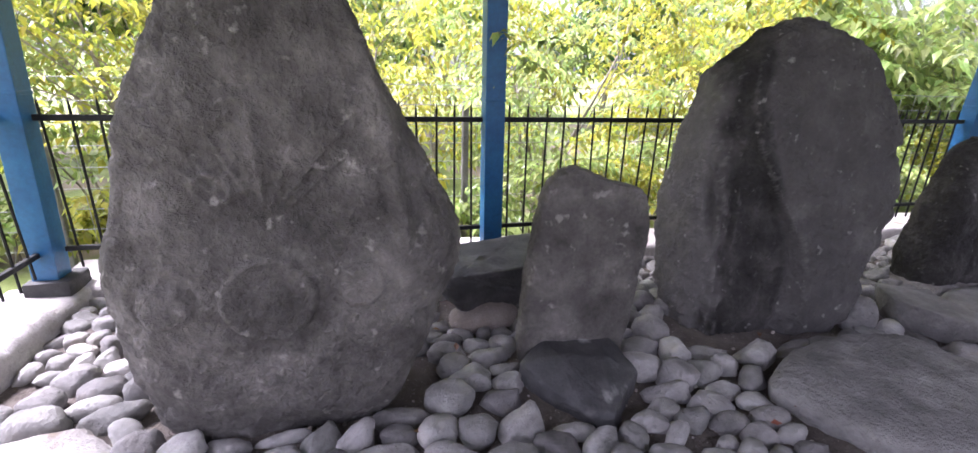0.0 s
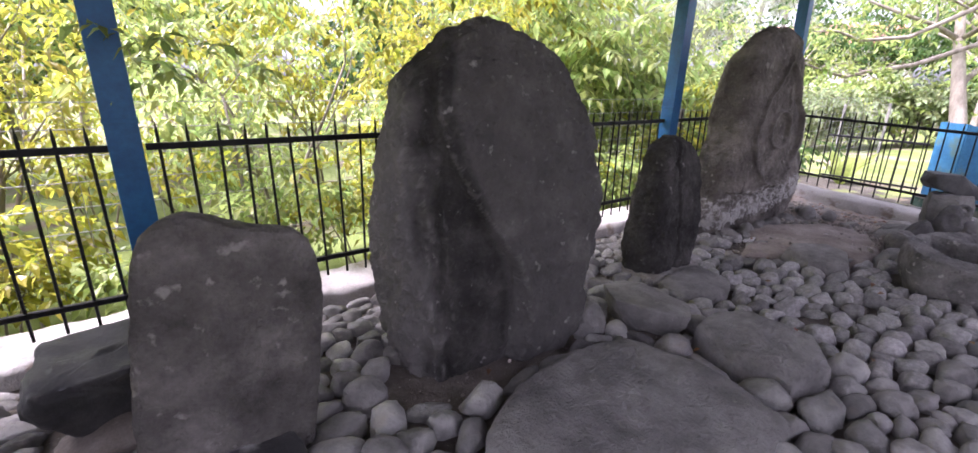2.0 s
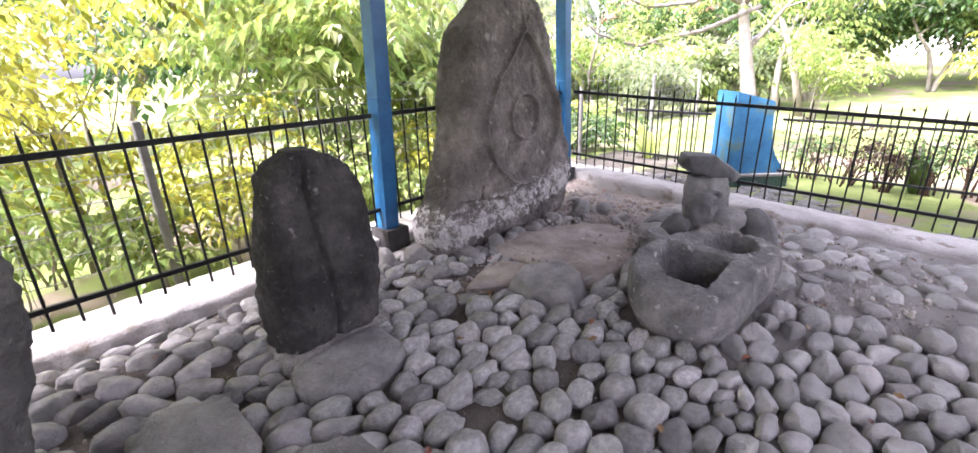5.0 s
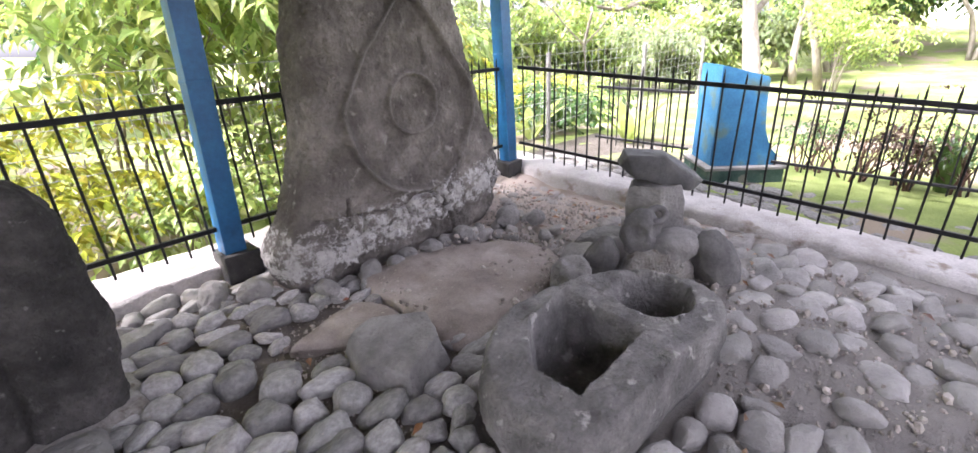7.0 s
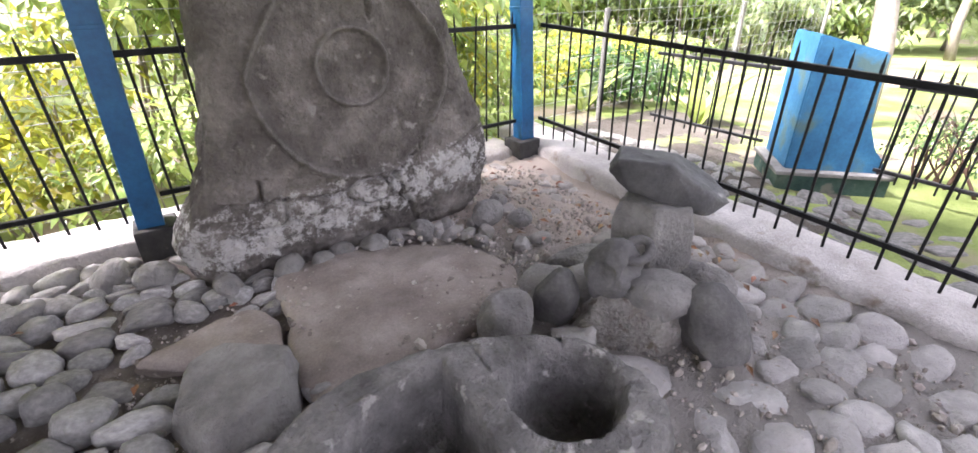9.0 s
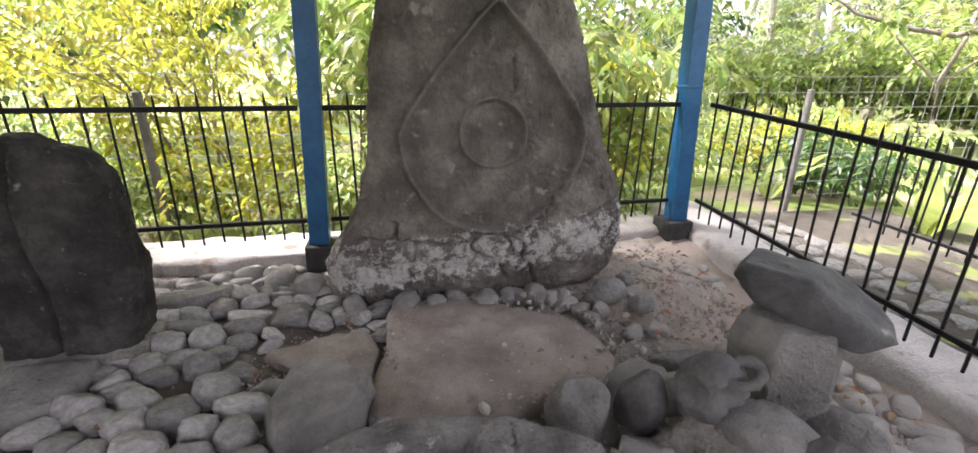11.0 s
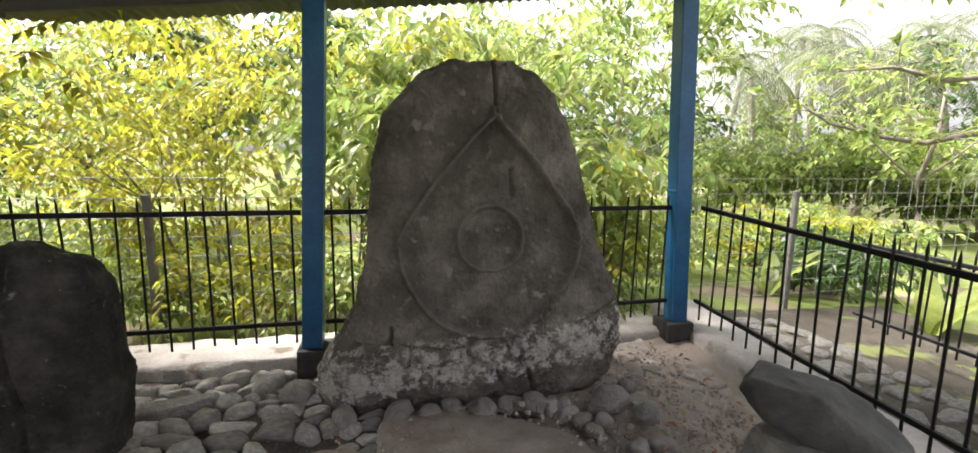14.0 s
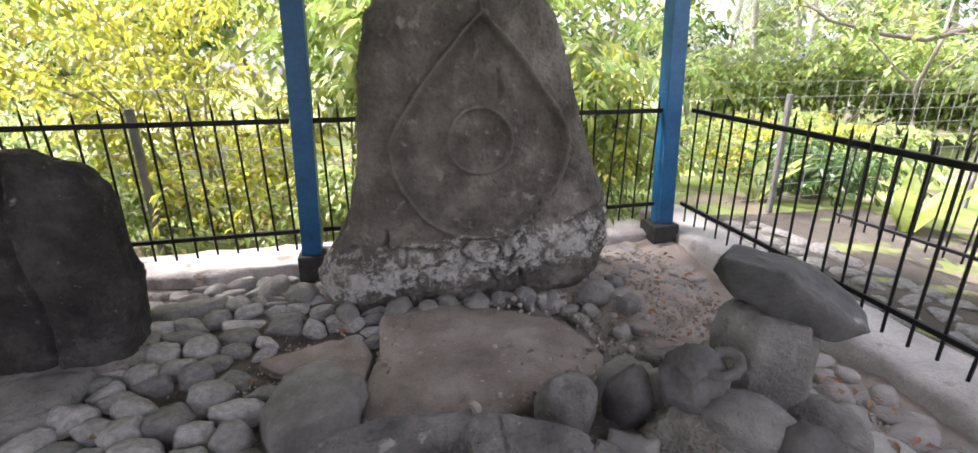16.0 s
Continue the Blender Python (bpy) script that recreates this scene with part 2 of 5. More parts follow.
# ---- helpers ----
def link(name, bm, mat, parent=None, label="", smooth=True):
    me = bpy.data.meshes.new(name)
    bm.to_mesh(me)
    bm.free()
    me.materials.append(mat)
    if smooth:
        me.polygons.foreach_set("use_smooth", [True] * len(me.polygons))
    ob = new(name, me)
    if parent:
        ob.parent = parent
    if label:
        ob["label"] = label
    return ob


def part(name, bm, mat, parent, label="", smooth=False):
    return link(name, bm, mat, parent, label, smooth)


def from_arrays(name, verts, faces, mat, parent=None, smooth=True):
    me = bpy.data.meshes.new(name)
    me.from_pydata([tuple(v) for v in verts], [], [tuple(f) for f in faces])
    me.materials.append(mat)
    if smooth:
        me.polygons.foreach_set("use_smooth", [True] * len(me.polygons))
    ob = new(name, me)
    if parent:
        ob.parent = parent
    return ob


def holder(name, x=0, y=0, z=0):
    ob = new(name)
    ob.location = (x, y, z)
    return ob


def box(x0, x1, y0, y1, z0, z1, bevel=0.0, segs=2):
    bm = bmesh.new()
    bmesh.ops.create_cube(bm, size=1)
    bmesh.ops.scale(bm, vec=(x1 - x0, y1 - y0, z1 - z0), verts=bm.verts)
    bmesh.ops.translate(bm, vec=((x0 + x1) / 2, (y0 + y1) / 2, (z0 + z1) / 2), verts=bm.verts)
    if bevel:
        bmesh.ops.bevel(bm, geom=bm.edges[:], offset=bevel, segments=segs, affect="EDGES", profile=0.6)
    return bm


def bar_between(a, b, w, h):
    """A square bar from a to b, w wide and h high."""
    a, b = Vector(a), Vector(b)
    d = b - a
    bm = box(-w / 2, w / 2, 0, d.length, -h / 2, h / 2, min(w, h) * 0.12, 1)
    q = d.to_track_quat("Y", "Z")
    bmesh.ops.transform(bm, matrix=Matrix.Translation(a) @ q.to_matrix().to_4x4(), verts=bm.verts)
    return bm


def tube(points, radii, segs=8):
    bm = bmesh.new()
    rings = []
    for i, pnt in enumerate(points):
        pnt = Vector(pnt)
        d = Vector(points[min(i + 1, len(points) - 1)]) - Vector(points[max(i - 1, 0)])
        q = d.to_track_quat("Z", "X")
        rings.append([bm.verts.new(pnt + q @ Vector((radii[i] * math.cos(2 * math.pi * k / segs), radii[i] * math.sin(2 * math.pi * k / segs), 0))) for k in range(segs)])
    for r0, r1 in zip(rings, rings[1:]):
        for k in range(segs):
            bm.faces.new((r0[k], r0[(k + 1) % segs], r1[(k + 1) % segs], r1[k]))
    bm.faces.new(rings[-1])
    bm.faces.new(rings[0][::-1])
    return bm


def fbm(p, scale, octaves=4):
    return noise.fractal(Vector(p) * scale, 0.6, 2.1, octaves, noise_basis="PERLIN_ORIGINAL")


def ease(a, b, x):
    k = min(1.0, max(0.0, (x - a) / (b - a)))
    return k * k * (3 - 2 * k)


# ---- floor and ground ----
def fence_drop(y):
    """How far the eastern kerb and fence sink towards the south."""
    return 0.07 * y


def floor_sink(x, y):
    """The floor slopes down with the eastern kerb."""
    return 0.7 * fence_drop(y) * ease(6.3, 7.15, x)


def bedding(x, y):
    """The bedding between the cobbles: high by the northern kerb and in the trodden south-east."""
    return -0.035 + 0.045 * ease(-0.65, -0.25, y) + 0.05 * ease(5.0, 5.7, x) * ease(-1.5, -2.0, y)


def sheet(x0, x1, y0, y1, nx, ny, height, name, mat):
    xs, ys = np.linspace(x0, x1, nx), np.linspace(y0, y1, ny)
    verts = [(x, y, height(x, y)) for y in ys for x in xs]
    faces = [(j * nx + i, j * nx + i + 1, (j + 1) * nx + i + 1, (j + 1) * nx + i) for j in range(ny - 1) for i in range(nx - 1)]
    return from_arrays(name, verts, faces, mat)


# one sheet of ground to the horizon, denser near the pavilion
def ground_line(near0, near1):
    far = [60.0, 140.0, 400.0, 1500.0]
    mid = list(np.arange(near0 - 34, near1 + 34.1, 1.0))
    return np.array([near0 - 34 - f for f in far[::-1]] + mid + [near1 + 34 + f for f in far])


gx, gy = ground_line(-3, 8), ground_line(-6, 1)


def ground_height(x, y):
    z = -0.16 + 0.05 * fbm((x, y, 3.0), 0.35)
    z -= 0.35 * ease(1.0, 5.0, y) + 0.25 * ease(9.5, 14, x)
    if -2.3 < x < 7.3 and -5.5 < y < -0.5:
        z -= 0.3
    z += 2.2 * ease(24, 45, math.hypot(x - 3, y + 3))
    return z


g_verts = [(x, y, ground_height(x, y)) for y in gy for x in gx]
g_faces = [(j * len(gx) + i, j * len(gx) + i + 1, (j + 1) * len(gx) + i + 1, (j + 1) * len(gx) + i) for j in range(len(gy) - 1) for i in range(len(gx) - 1)]
tagged(from_arrays("ground", g_verts, g_faces, M_GRASS), "grass and bare earth around the shelter", "ground", kind="structure")

floor = sheet(-2.75, 7.4, -6.2, 0.12, 200, 130,
              lambda x, y: bedding(x, y) + 0.022 * fbm((x, y, 0.0), 1.6) + 0.012 * fbm((x, y, 5.0), 7) + 0.02 * fbm((x, y, 8.0), 9) * ease(5.0, 5.6, x) + (0.03 if x > 6.1 and y > -1.4 else 0.0) * ease(6.1, 6.6, x) + floor_sink(x, y), "floor", M_DIRT)
tagged(floor, "sandy earth floor set with rounded river cobbles", "floor", kind="structure")


def kerb(name, a, b, width, z0, z1, drop=False):
    """A rough concrete kerb along a line, with worn edges and joints."""
    a, b = Vector(a), Vector(b)
    d = (b - a).normalized()
    side = Vector((-d.y, d.x))
    n = int((b - a).length / 0.06)
    prof = [(-0.02, z0), (0.0, z1 - 0.03), (0.02, z1 - 0.006), (0.05, z1), (width * 0.5, z1 + 0.004), (width - 0.04, z1), (width, z1 - 0.03), (width + 0.01, z0)]
    verts, faces = [], []
    for i in range(n + 1):
        pt = a + (b - a) * i / n
        for k, (s, z) in enumerate(prof):
            q = pt + side * (s + 0.03 * fbm((pt.x, pt.y, k * 0.7), 2.6))
            zz = z + (0.014 * fbm((q.x, q.y, 9), 3.0) if z > z0 else 0) + (fence_drop(pt.y) if drop else 0)
            verts.append((q.x, q.y, zz))
    m = len(prof)
    for i in range(n):
        for k in range(m - 1):
            faces.append((i * m + k, (i + 1) * m + k, (i + 1) * m + k + 1, i * m + k + 1))
    return tagged(from_arrays(name, verts, faces, M_CONCRETE), "pale weathered concrete kerb under the iron fence", "kerb", kind="structure")


kerb("kerb_north", (-2.75, 0.02), (7.2, 0.02), 0.46, -0.35, 0.12)
kerb("kerb_east", (7.79, -6.2), (7.79, 0.5), 0.46, -0.5, 0.15, True)
kerb("kerb_west", (-2.52, -6.2), (-2.52, 0.02), 0.42, -0.35, 0.12)

# ---- pavilion posts, roof ----
POSTS = [((-2.66, 0.0), (0.045, 0.0)), ((0.0, 0.0), (-0.01, 0.0)), ((4.46, 0.02), (0.045, 0.0)), ((7.24, 0.02), (-0.042, 0.0))]


def roof_height(x, y):
    return 2.36 + 0.125 * max(0.0, x - 2.9) + 0.16 * (0.62 - y) * 0.6


def pavilion_post(x, y, lean):
    top = roof_height(x, y) - 0.03
    ob = holder("pavilion_post", x, y, 0)
    shaft = box(-0.066, 0.066, -0.066, 0.066, 0.18, top, 0.006, 2)
    for v in shaft.verts:
        v.co.x += lean[0] * (v.co.z - 0.6)
    part("shaft", shaft, M_BLUE, ob, "glossy blue painted steel shaft")
    collar = box(-0.069, 0.069, -0.069, 0.069, 1.24, 1.262, 0.003, 1)
    for v in collar.verts:
        v.co.x += lean[0] * (v.co.z - 0.6)
    part("weld_collar", collar, M_BLUE, ob)
    base = box(-0.115, 0.115, -0.115, 0.115, -0.05, 0.2, 0.014, 2)
    for v in base.verts:
        v.co += Vector((0.008, 0.008, 0.006)) * fbm(v.co + Vector((x, 0, 0)), 9)
    part("base_block", base, M_BASE, ob, "black painted concrete base block")
    return tagged(ob, "square blue painted pavilion post on a black block", "post", "pavilion posts")


for (px, py), ln in POSTS:
    pavilion_post(px, py, ln)


nx, ny = 420, 18
rx, ry = np.linspace(-3.4, 7.5, nx), np.linspace(-5.0, 0.62, ny)
rv = [(x, y, roof_height(x, y) + 0.011 * math.cos(x * 2 * math.pi / 0.076)) for y in ry for x in rx]
rf = [(j * nx + i, j * nx + i + 1, (j + 1) * nx + i + 1, (j + 1) * nx + i) for j in range(ny - 1) for i in range(nx - 1)]
roof = from_arrays("roof", rv, rf, M_TIN)
roof.modifiers.new("thick", "SOLIDIFY").thickness = 0.004
tagged(roof, "dark corrugated metal roof over the standing stones", "roof", kind="structure")
beam = link("roof_beam", bar_between((-3.2, 0.02, 2.28), (2.9, 0.02, 2.28), 0.08, 0.1), M_TIN, smooth=False)
tagged(beam, "dark steel eaves beam under the metal roof", "beam", kind="structure")
beam_2 = link("roof_beam", bar_between((2.9, 0.02, 2.28), (7.9, 0.02, 2.9), 0.06, 0.06), M_TIN, smooth=False)
tagged(beam_2, "dark steel eaves beam under the metal roof", "beam", kind="structure")


# Unseen wall, added to cut the daylight from the south.
south = link("south_light_block", box(-9.0, 14.0, -9.2, -9.0, -0.9, 2.6, 0.02), M_POST, smooth=False)
tagged(south, "unseen plain wall added to hold back southern daylight", "wall", kind="structure")

# ---- iron fences ----
def bar_mesh(height, name="bar"):
    bm = tube([(0, 0, 0), (0, 0, height - 0.05), (0, 0, height)], [0.008, 0.008, 0.0015], 6)
    me = bpy.data.meshes.new(name)
    bm.to_mesh(me)
    bm.free()
    me.materials.append(M_BLACK)
    return me


BAR = bar_mesh(1.0)
BAR_SHORT = bar_mesh(0.86)


def iron_fence(a, b, za, zb, top=1.12, low=0.36, foot=0.23, mesh=None, step=0.125, label="black iron fence with spiked bars on the kerb"):
    a, b = Vector(a), Vector(b)
    ob = holder("iron_fence", a.x, a.y, za)
    L = (b - a).length
    d = (b - a) / L

    def at(s, z):
        return (d.x * s, d.y * s, z + (zb - za) * s / L)
    part("top_rail", bar_between(at(0, top), at(L, top), 0.034, 0.034), M_BLACK, ob)
    part("bottom_rail", bar_between(at(0, low), at(L, low), 0.03, 0.03), M_BLACK, ob)
    n = int(L / step)
    for i in range(n):
        s = (i + 0.5) * L / n
        bar = new("bar", mesh or BAR)
        bar.parent = ob
        bar.location = at(s, foot + random.uniform(-0.012, 0.012))
        bar.rotation_euler = (random.gauss(0, 0.012), random.gauss(0, 0.012), 0)
    return tagged(ob, label, "fence", "iron fences")


iron_fence((-2.59, 0.03), (-0.07, 0.03), 0, 0)
iron_fence((0.07, 0.03), (4.40, 0.03), 0, 0)
iron_fence((4.53, 0.03), (7.17, 0.03), 0, 0)
iron_fence((7.40, -0.02), (7.40, -5.6), 0, -0.33)
iron_fence((-2.68, -0.07), (-2.68, -4.8), 0, -0.05)
OUTER = "low outer iron fence with thin spiked bars"
iron_fence((9.2, 0.1), (9.2, -1.16), -0.18, -0.21, 0.93, 0.28, 0.2, BAR_SHORT, 0.125, OUTER)
iron_fence((9.2, -2.02), (9.2, -6.4), -0.24, -0.36, 0.93, 0.28, 0.2, BAR_SHORT, 0.125, OUTER)


# ---- standing stones ----
def lerp_rows(rows, z):
    zs = [r[0] for r in rows]
    k = max(0, min(len(rows) - 2, sum(1 for q in zs if q <= z) - 1))
    t = (z - zs[k]) / (zs[k + 1] - zs[k])
    t = min(1.0, max(0.0, t))
    out = []
    for c in range(1, len(rows[0])):
        p0 = rows[max(k - 1, 0)][c]
        p1, p2 = rows[k][c], rows[k + 1][c]
        p3 = rows[min(k + 2, len(rows) - 1)][c]
        m1, m2 = (p2 - p0) / 2, (p3 - p1) / 2
        h = (2 * t ** 3 - 3 * t * t + 1) * p1 + (t ** 3 - 2 * t * t + t) * m1 + (-2 * t ** 3 + 3 * t * t) * p2 + (t ** 3 - t * t) * m2
        out.append(h)
    return out


def stele(name, rows, mat, label, category="standing stone", square=3.2, rough=0.02, relief=None, seed=0.0, nz=110, na=150, skew=0.0, shear=0.0):
    """A standing stone. rows: height, its two sides, its front and back there; relief(x, z): how far the front stands proud."""
    z0, z1 = rows[0][0], rows[-1][0]
    verts, faces = [], []
    _, mxl, mxr, myf, myb = rows[len(rows) // 2]
    ang = np.linspace(0, 2 * math.pi, 40001)
    ring_x = (mxr - mxl) / 2 * np.sign(np.cos(ang)) * np.abs(np.cos(ang)) ** (2 / square)
    ring_y = (myb - myf) / 2 * np.sign(np.sin(ang)) * np.abs(np.sin(ang)) ** (2 / square)
    arc = np.concatenate([[0], np.cumsum(np.hypot(np.diff(ring_x), np.diff(ring_y)))])
    turns = np.interp(np.arange(na) / na * arc[-1], arc, ang)
    for j in range(nz + 1):
        f = j / nz
        z = z0 + (z1 - z0) * (1 - (1 - f) ** 1.25)
        xl, xr, yf, yb = lerp_rows(rows, z)
        cx, cy, hx, hy = (xl + xr) / 2, (yf + yb) / 2, max(0.004, (xr - xl) / 2), max(0.004, (yb - yf) / 2)
        for i in range(na):
            t = float(turns[i])
            c, s = math.cos(t), math.sin(t)
            ex = 2 / square
            ux, uy = math.copysign(abs(c) ** ex, c), math.copysign(abs(s) ** ex, s)
            x, y = cx + hx * ux + skew * hy * uy, cy + hy * uy + shear * hx * ux
            q = (x + seed, y, z)
            dis = rough * (fbm(q, 1.7, 3) + 0.45 * fbm(q, 6.0, 3)) + rough * 0.22 * fbm(q, 24.0, 3)
            dis += rough * 0.35 * ease(0.75, 1.0, abs(ux)) * fbm((x * 1.5 + seed, y * 3, z * 1.6), 5.0, 4)
            if relief and uy < -0.3:
                dis += relief(x, z) * ease(0.3, 0.8, -uy)
            edge = hx / (hx + hy)
            nxv, nyv = ux * (1 - edge) , uy * edge
            ln = math.hypot(nxv, nyv) or 1
            verts.append((x + dis * nxv / ln, y + dis * nyv / ln, z + rough * 0.6 * fbm((x + seed, y, 4), 5.0) * f))
    for j in range(nz):
        for i in range(na):
            faces.append((j * na + i, j * na + (i + 1) % na, (j + 1) * na + (i + 1) % na, (j + 1) * na + i))
    faces.append([nz * na + i for i in range(na)])
    ob = from_arrays(name, verts, faces, mat)
    return tagged(ob, label, category, "standing stones")


def ring(x, z, cx, cz, r, w, h):
    d = math.hypot(x - cx, z - cz)
    return h * math.exp(-((d - r) / w) ** 2)


def disc(x, z, cx, cz, r, h):
    return h * ease(r + 0.012, r - 0.012, math.hypot(x - cx, z - cz))


def relief_a(x, z):
    h = disc(x, z, -1.20, 0.61, 0.165, 0.009) + ring(x, z, -1.20, 0.61, 0.15, 0.018, 0.006)
    h += disc(x, z, -1.20, 0.61, 0.068, 0.009) + ring(x, z, -1.20, 0.61, 0.045, 0.012, -0.005)
    h += disc(x, z, -1.545, 0.61, 0.085, 0.011) + ring(x, z, -1.545, 0.61, 0.1, 0.012, -0.004)
    h += disc(x, z, -0.872, 0.64, 0.09, 0.011) + ring(x, z, -0.872, 0.64, 0.105, 0.012, -0.004)
    h += ring(x, z, -1.34, 1.03, 0.055, 0.012, 0.008)
    for k in range(-3, 4):
        t = (z - 0.84) / 0.42
        if 0 < t < 1:
            h += 0.008 * math.exp(-((x + 1.19 - k * 0.16 * t ** 1.4) / 0.011) ** 2) * math.sin(math.pi * t)
    cx = -1.17 + 0.05 * (z - 1.2)
    half = 0.30 + 0.42 * max(0, 1.55 - z) ** 0.8 * 0.6
    h += 0.016 * math.exp(-((abs(x - cx) - min(0.52, half)) / 0.035) ** 2) * ease(0.55, 0.9, z)
    return 1.9 * h


A_ROWS = [(-0.15, -1.62, -0.86, -1.30, -0.86), (0.0, -1.68, -0.75, -1.35, -0.84), (0.12, -1.72, -0.68, -1.38, -0.82), (0.35, -1.77, -0.57, -1.38, -0.79),
          (0.58, -1.80, -0.48, -1.38, -0.77), (0.78, -1.78, -0.455, -1.37, -0.77), (1.0, -1.68, -0.54, -1.36, -0.80), (1.25, -1.60, -0.68, -1.36, -0.85),
          (1.55, -1.47, -0.82, -1.35, -0.91), (1.8, -1.36, -0.95, -1.33, -0.97), (1.95, -1.26, -1.05, -1.28, -1.05), (2.0, -1.17, -1.13, -1.2, -1.12)]
stele("carved_standing_stone", A_ROWS, M_STELE, "broad grey standing stone carved with shallow rings", square=4.0, rough=0.03, relief=relief_a, seed=3.1, nz=210, na=400)

S_ROWS = [(-0.05, -0.10, 0.45, -1.16, -1.02), (0.05, -0.12, 0.46, -1.17, -1.01), (0.3, -0.11, 0.50, -1.15, -0.99), (0.6, -0.075, 0.545, -1.13, -0.98),
          (0.82, -0.04, 0.53, -1.11, -0.98), (0.9, -0.02, 0.48, -1.10, -0.98), (0.95, 0.01, 0.31, -1.09, -0.985), (0.99, 0.06, 0.21, -1.08, -1.0), (1.01, 0.11, 0.15, -1.06, -1.02)]
stele("small_standing_stone", S_ROWS, M_STELE, "short flat-faced grey stone with a notched top", square=6.0, rough=0.02, seed=8.0)


def relief_c(x, z):
    edge = 1.32 + 0.14 * math.sin(z * 3.2 + 0.6) + 0.16 * ease(1.2, 0.2, z)
    h = -0.07 * ease(0.02, -0.02, x - edge) * ease(1.58, 1.3, z)
    h -= 0.02 * math.exp(-((x - 1.52 - 0.05 * math.sin(z * 5)) / 0.012) ** 2) * ease(0.75, 0.55, z)
    h -= 0.03 * math.exp(-((z - 1.02 - 0.55 * (x - 2.05)) / 0.02) ** 2) * ease(1.96, 2.08, x)
    h -= 0.014 * math.exp(-((x - 2.08) / 0.02) ** 2) * ease(0.2, 0.4, z) * ease(0.85, 0.6, z)
    # the western flank is split into upright flakes
    flank = ease(1.24, 1.08, x)
    h += flank * (0.05 * fbm((x * 5.0, z * 1.1, 3.0), 2.6, 4) + 0.02 * fbm((x, z, 6.0), 13.0, 3))
    h += 0.006 * fbm((x, z, 1.0), 9.0, 4)
    return h


C_ROWS = [(-0.12, 1.04, 1.92, -1.11, -0.66), (0.0, 1.02, 2.0, -1.13, -0.62), (0.12, 1.0, 2.06, -1.14, -0.58), (0.35, 0.98, 2.12, -1.13, -0.54), (0.65, 0.975, 2.19, -1.11, -0.50),
          (1.0, 1.0, 2.19, -1.07, -0.50), (1.25, 1.06, 2.17, -1.03, -0.52), (1.45, 1.13, 2.09, -0.99, -0.55), (1.58, 1.24, 1.95, -0.95, -0.63), (1.68, 1.36, 1.78, -0.9, -0.66), (1.75, 1.5, 1.63, -0.82, -0.70)]
M_STELE_C = M_STELE_DARK.copy()
M_STELE_C.name = "split_andesite"
cn, cl = M_STELE_C.node_tree.nodes, M_STELE_C.node_tree.links
c_tc = cn.new("ShaderNodeTexCoord")
c_sep = cn.new("ShaderNodeSeparateXYZ")
cl.new(c_tc.outputs["Object"], c_sep.inputs[0])


def c_math(op, a, b):
    nd = cn.new("ShaderNodeMath")
    nd.operation = op
    for k, q in enumerate((a, b)):
        if isinstance(q, (int, float)):
            nd.inputs[k].default_value = q
        elif q is not None:
            cl.new(q, nd.inputs[k])
    return nd.outputs[0]


# The face is paler right of the split line.
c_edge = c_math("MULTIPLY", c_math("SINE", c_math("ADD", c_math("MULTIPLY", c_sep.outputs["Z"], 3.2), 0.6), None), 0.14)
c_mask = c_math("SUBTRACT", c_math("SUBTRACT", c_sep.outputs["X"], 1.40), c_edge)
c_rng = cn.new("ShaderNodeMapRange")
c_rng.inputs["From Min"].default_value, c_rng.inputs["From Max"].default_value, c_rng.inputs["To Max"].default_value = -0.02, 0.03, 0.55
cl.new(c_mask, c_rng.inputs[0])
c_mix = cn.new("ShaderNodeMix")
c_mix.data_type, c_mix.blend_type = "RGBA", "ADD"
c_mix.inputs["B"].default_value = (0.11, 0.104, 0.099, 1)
c_bsdf = cn["Principled BSDF"]
c_old = c_bsdf.inputs["Base Color"].links[0].from_socket
cl.new(c_rng.outputs[0], c_mix.inputs["Factor"])
cl.new(c_old, c_mix.inputs["A"])
# Flank paled in colour for its rough skin and the daylight it catches.
c_lit_side = cn.new("ShaderNodeMapRange")
c_lit_side.inputs["From Min"].default_value, c_lit_side.inputs["From Max"].default_value, c_lit_side.inputs["To Min"].default_value, c_lit_side.inputs["To Max"].default_value = 1.05, 1.17, 0.9, 0.0
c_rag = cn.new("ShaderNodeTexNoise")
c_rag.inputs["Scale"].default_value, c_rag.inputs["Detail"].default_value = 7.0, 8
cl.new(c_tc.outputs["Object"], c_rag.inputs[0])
cl.new(c_math("ADD", c_sep.outputs["X"], c_math("MULTIPLY", c_math("SUBTRACT", c_rag.outputs["Fac"], 0.5), 0.2)), c_lit_side.inputs[0])
c_lit_pale = cn.new("ShaderNodeMix")
c_lit_pale.data_type, c_lit_pale.blend_type = "RGBA", "ADD"
c_lit_pale.inputs["B"].default_value = (0.13, 0.123, 0.116, 1)
cl.new(c_lit_side.outputs[0], c_lit_pale.inputs["Factor"])
cl.new(c_mix.outputs["Result"], c_lit_pale.inputs["A"])
cl.new(c_lit_pale.outputs["Result"], c_bsdf.inputs["Base Color"])
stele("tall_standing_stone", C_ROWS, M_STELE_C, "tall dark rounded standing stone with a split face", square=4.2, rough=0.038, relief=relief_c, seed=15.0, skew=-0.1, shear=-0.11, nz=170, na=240)


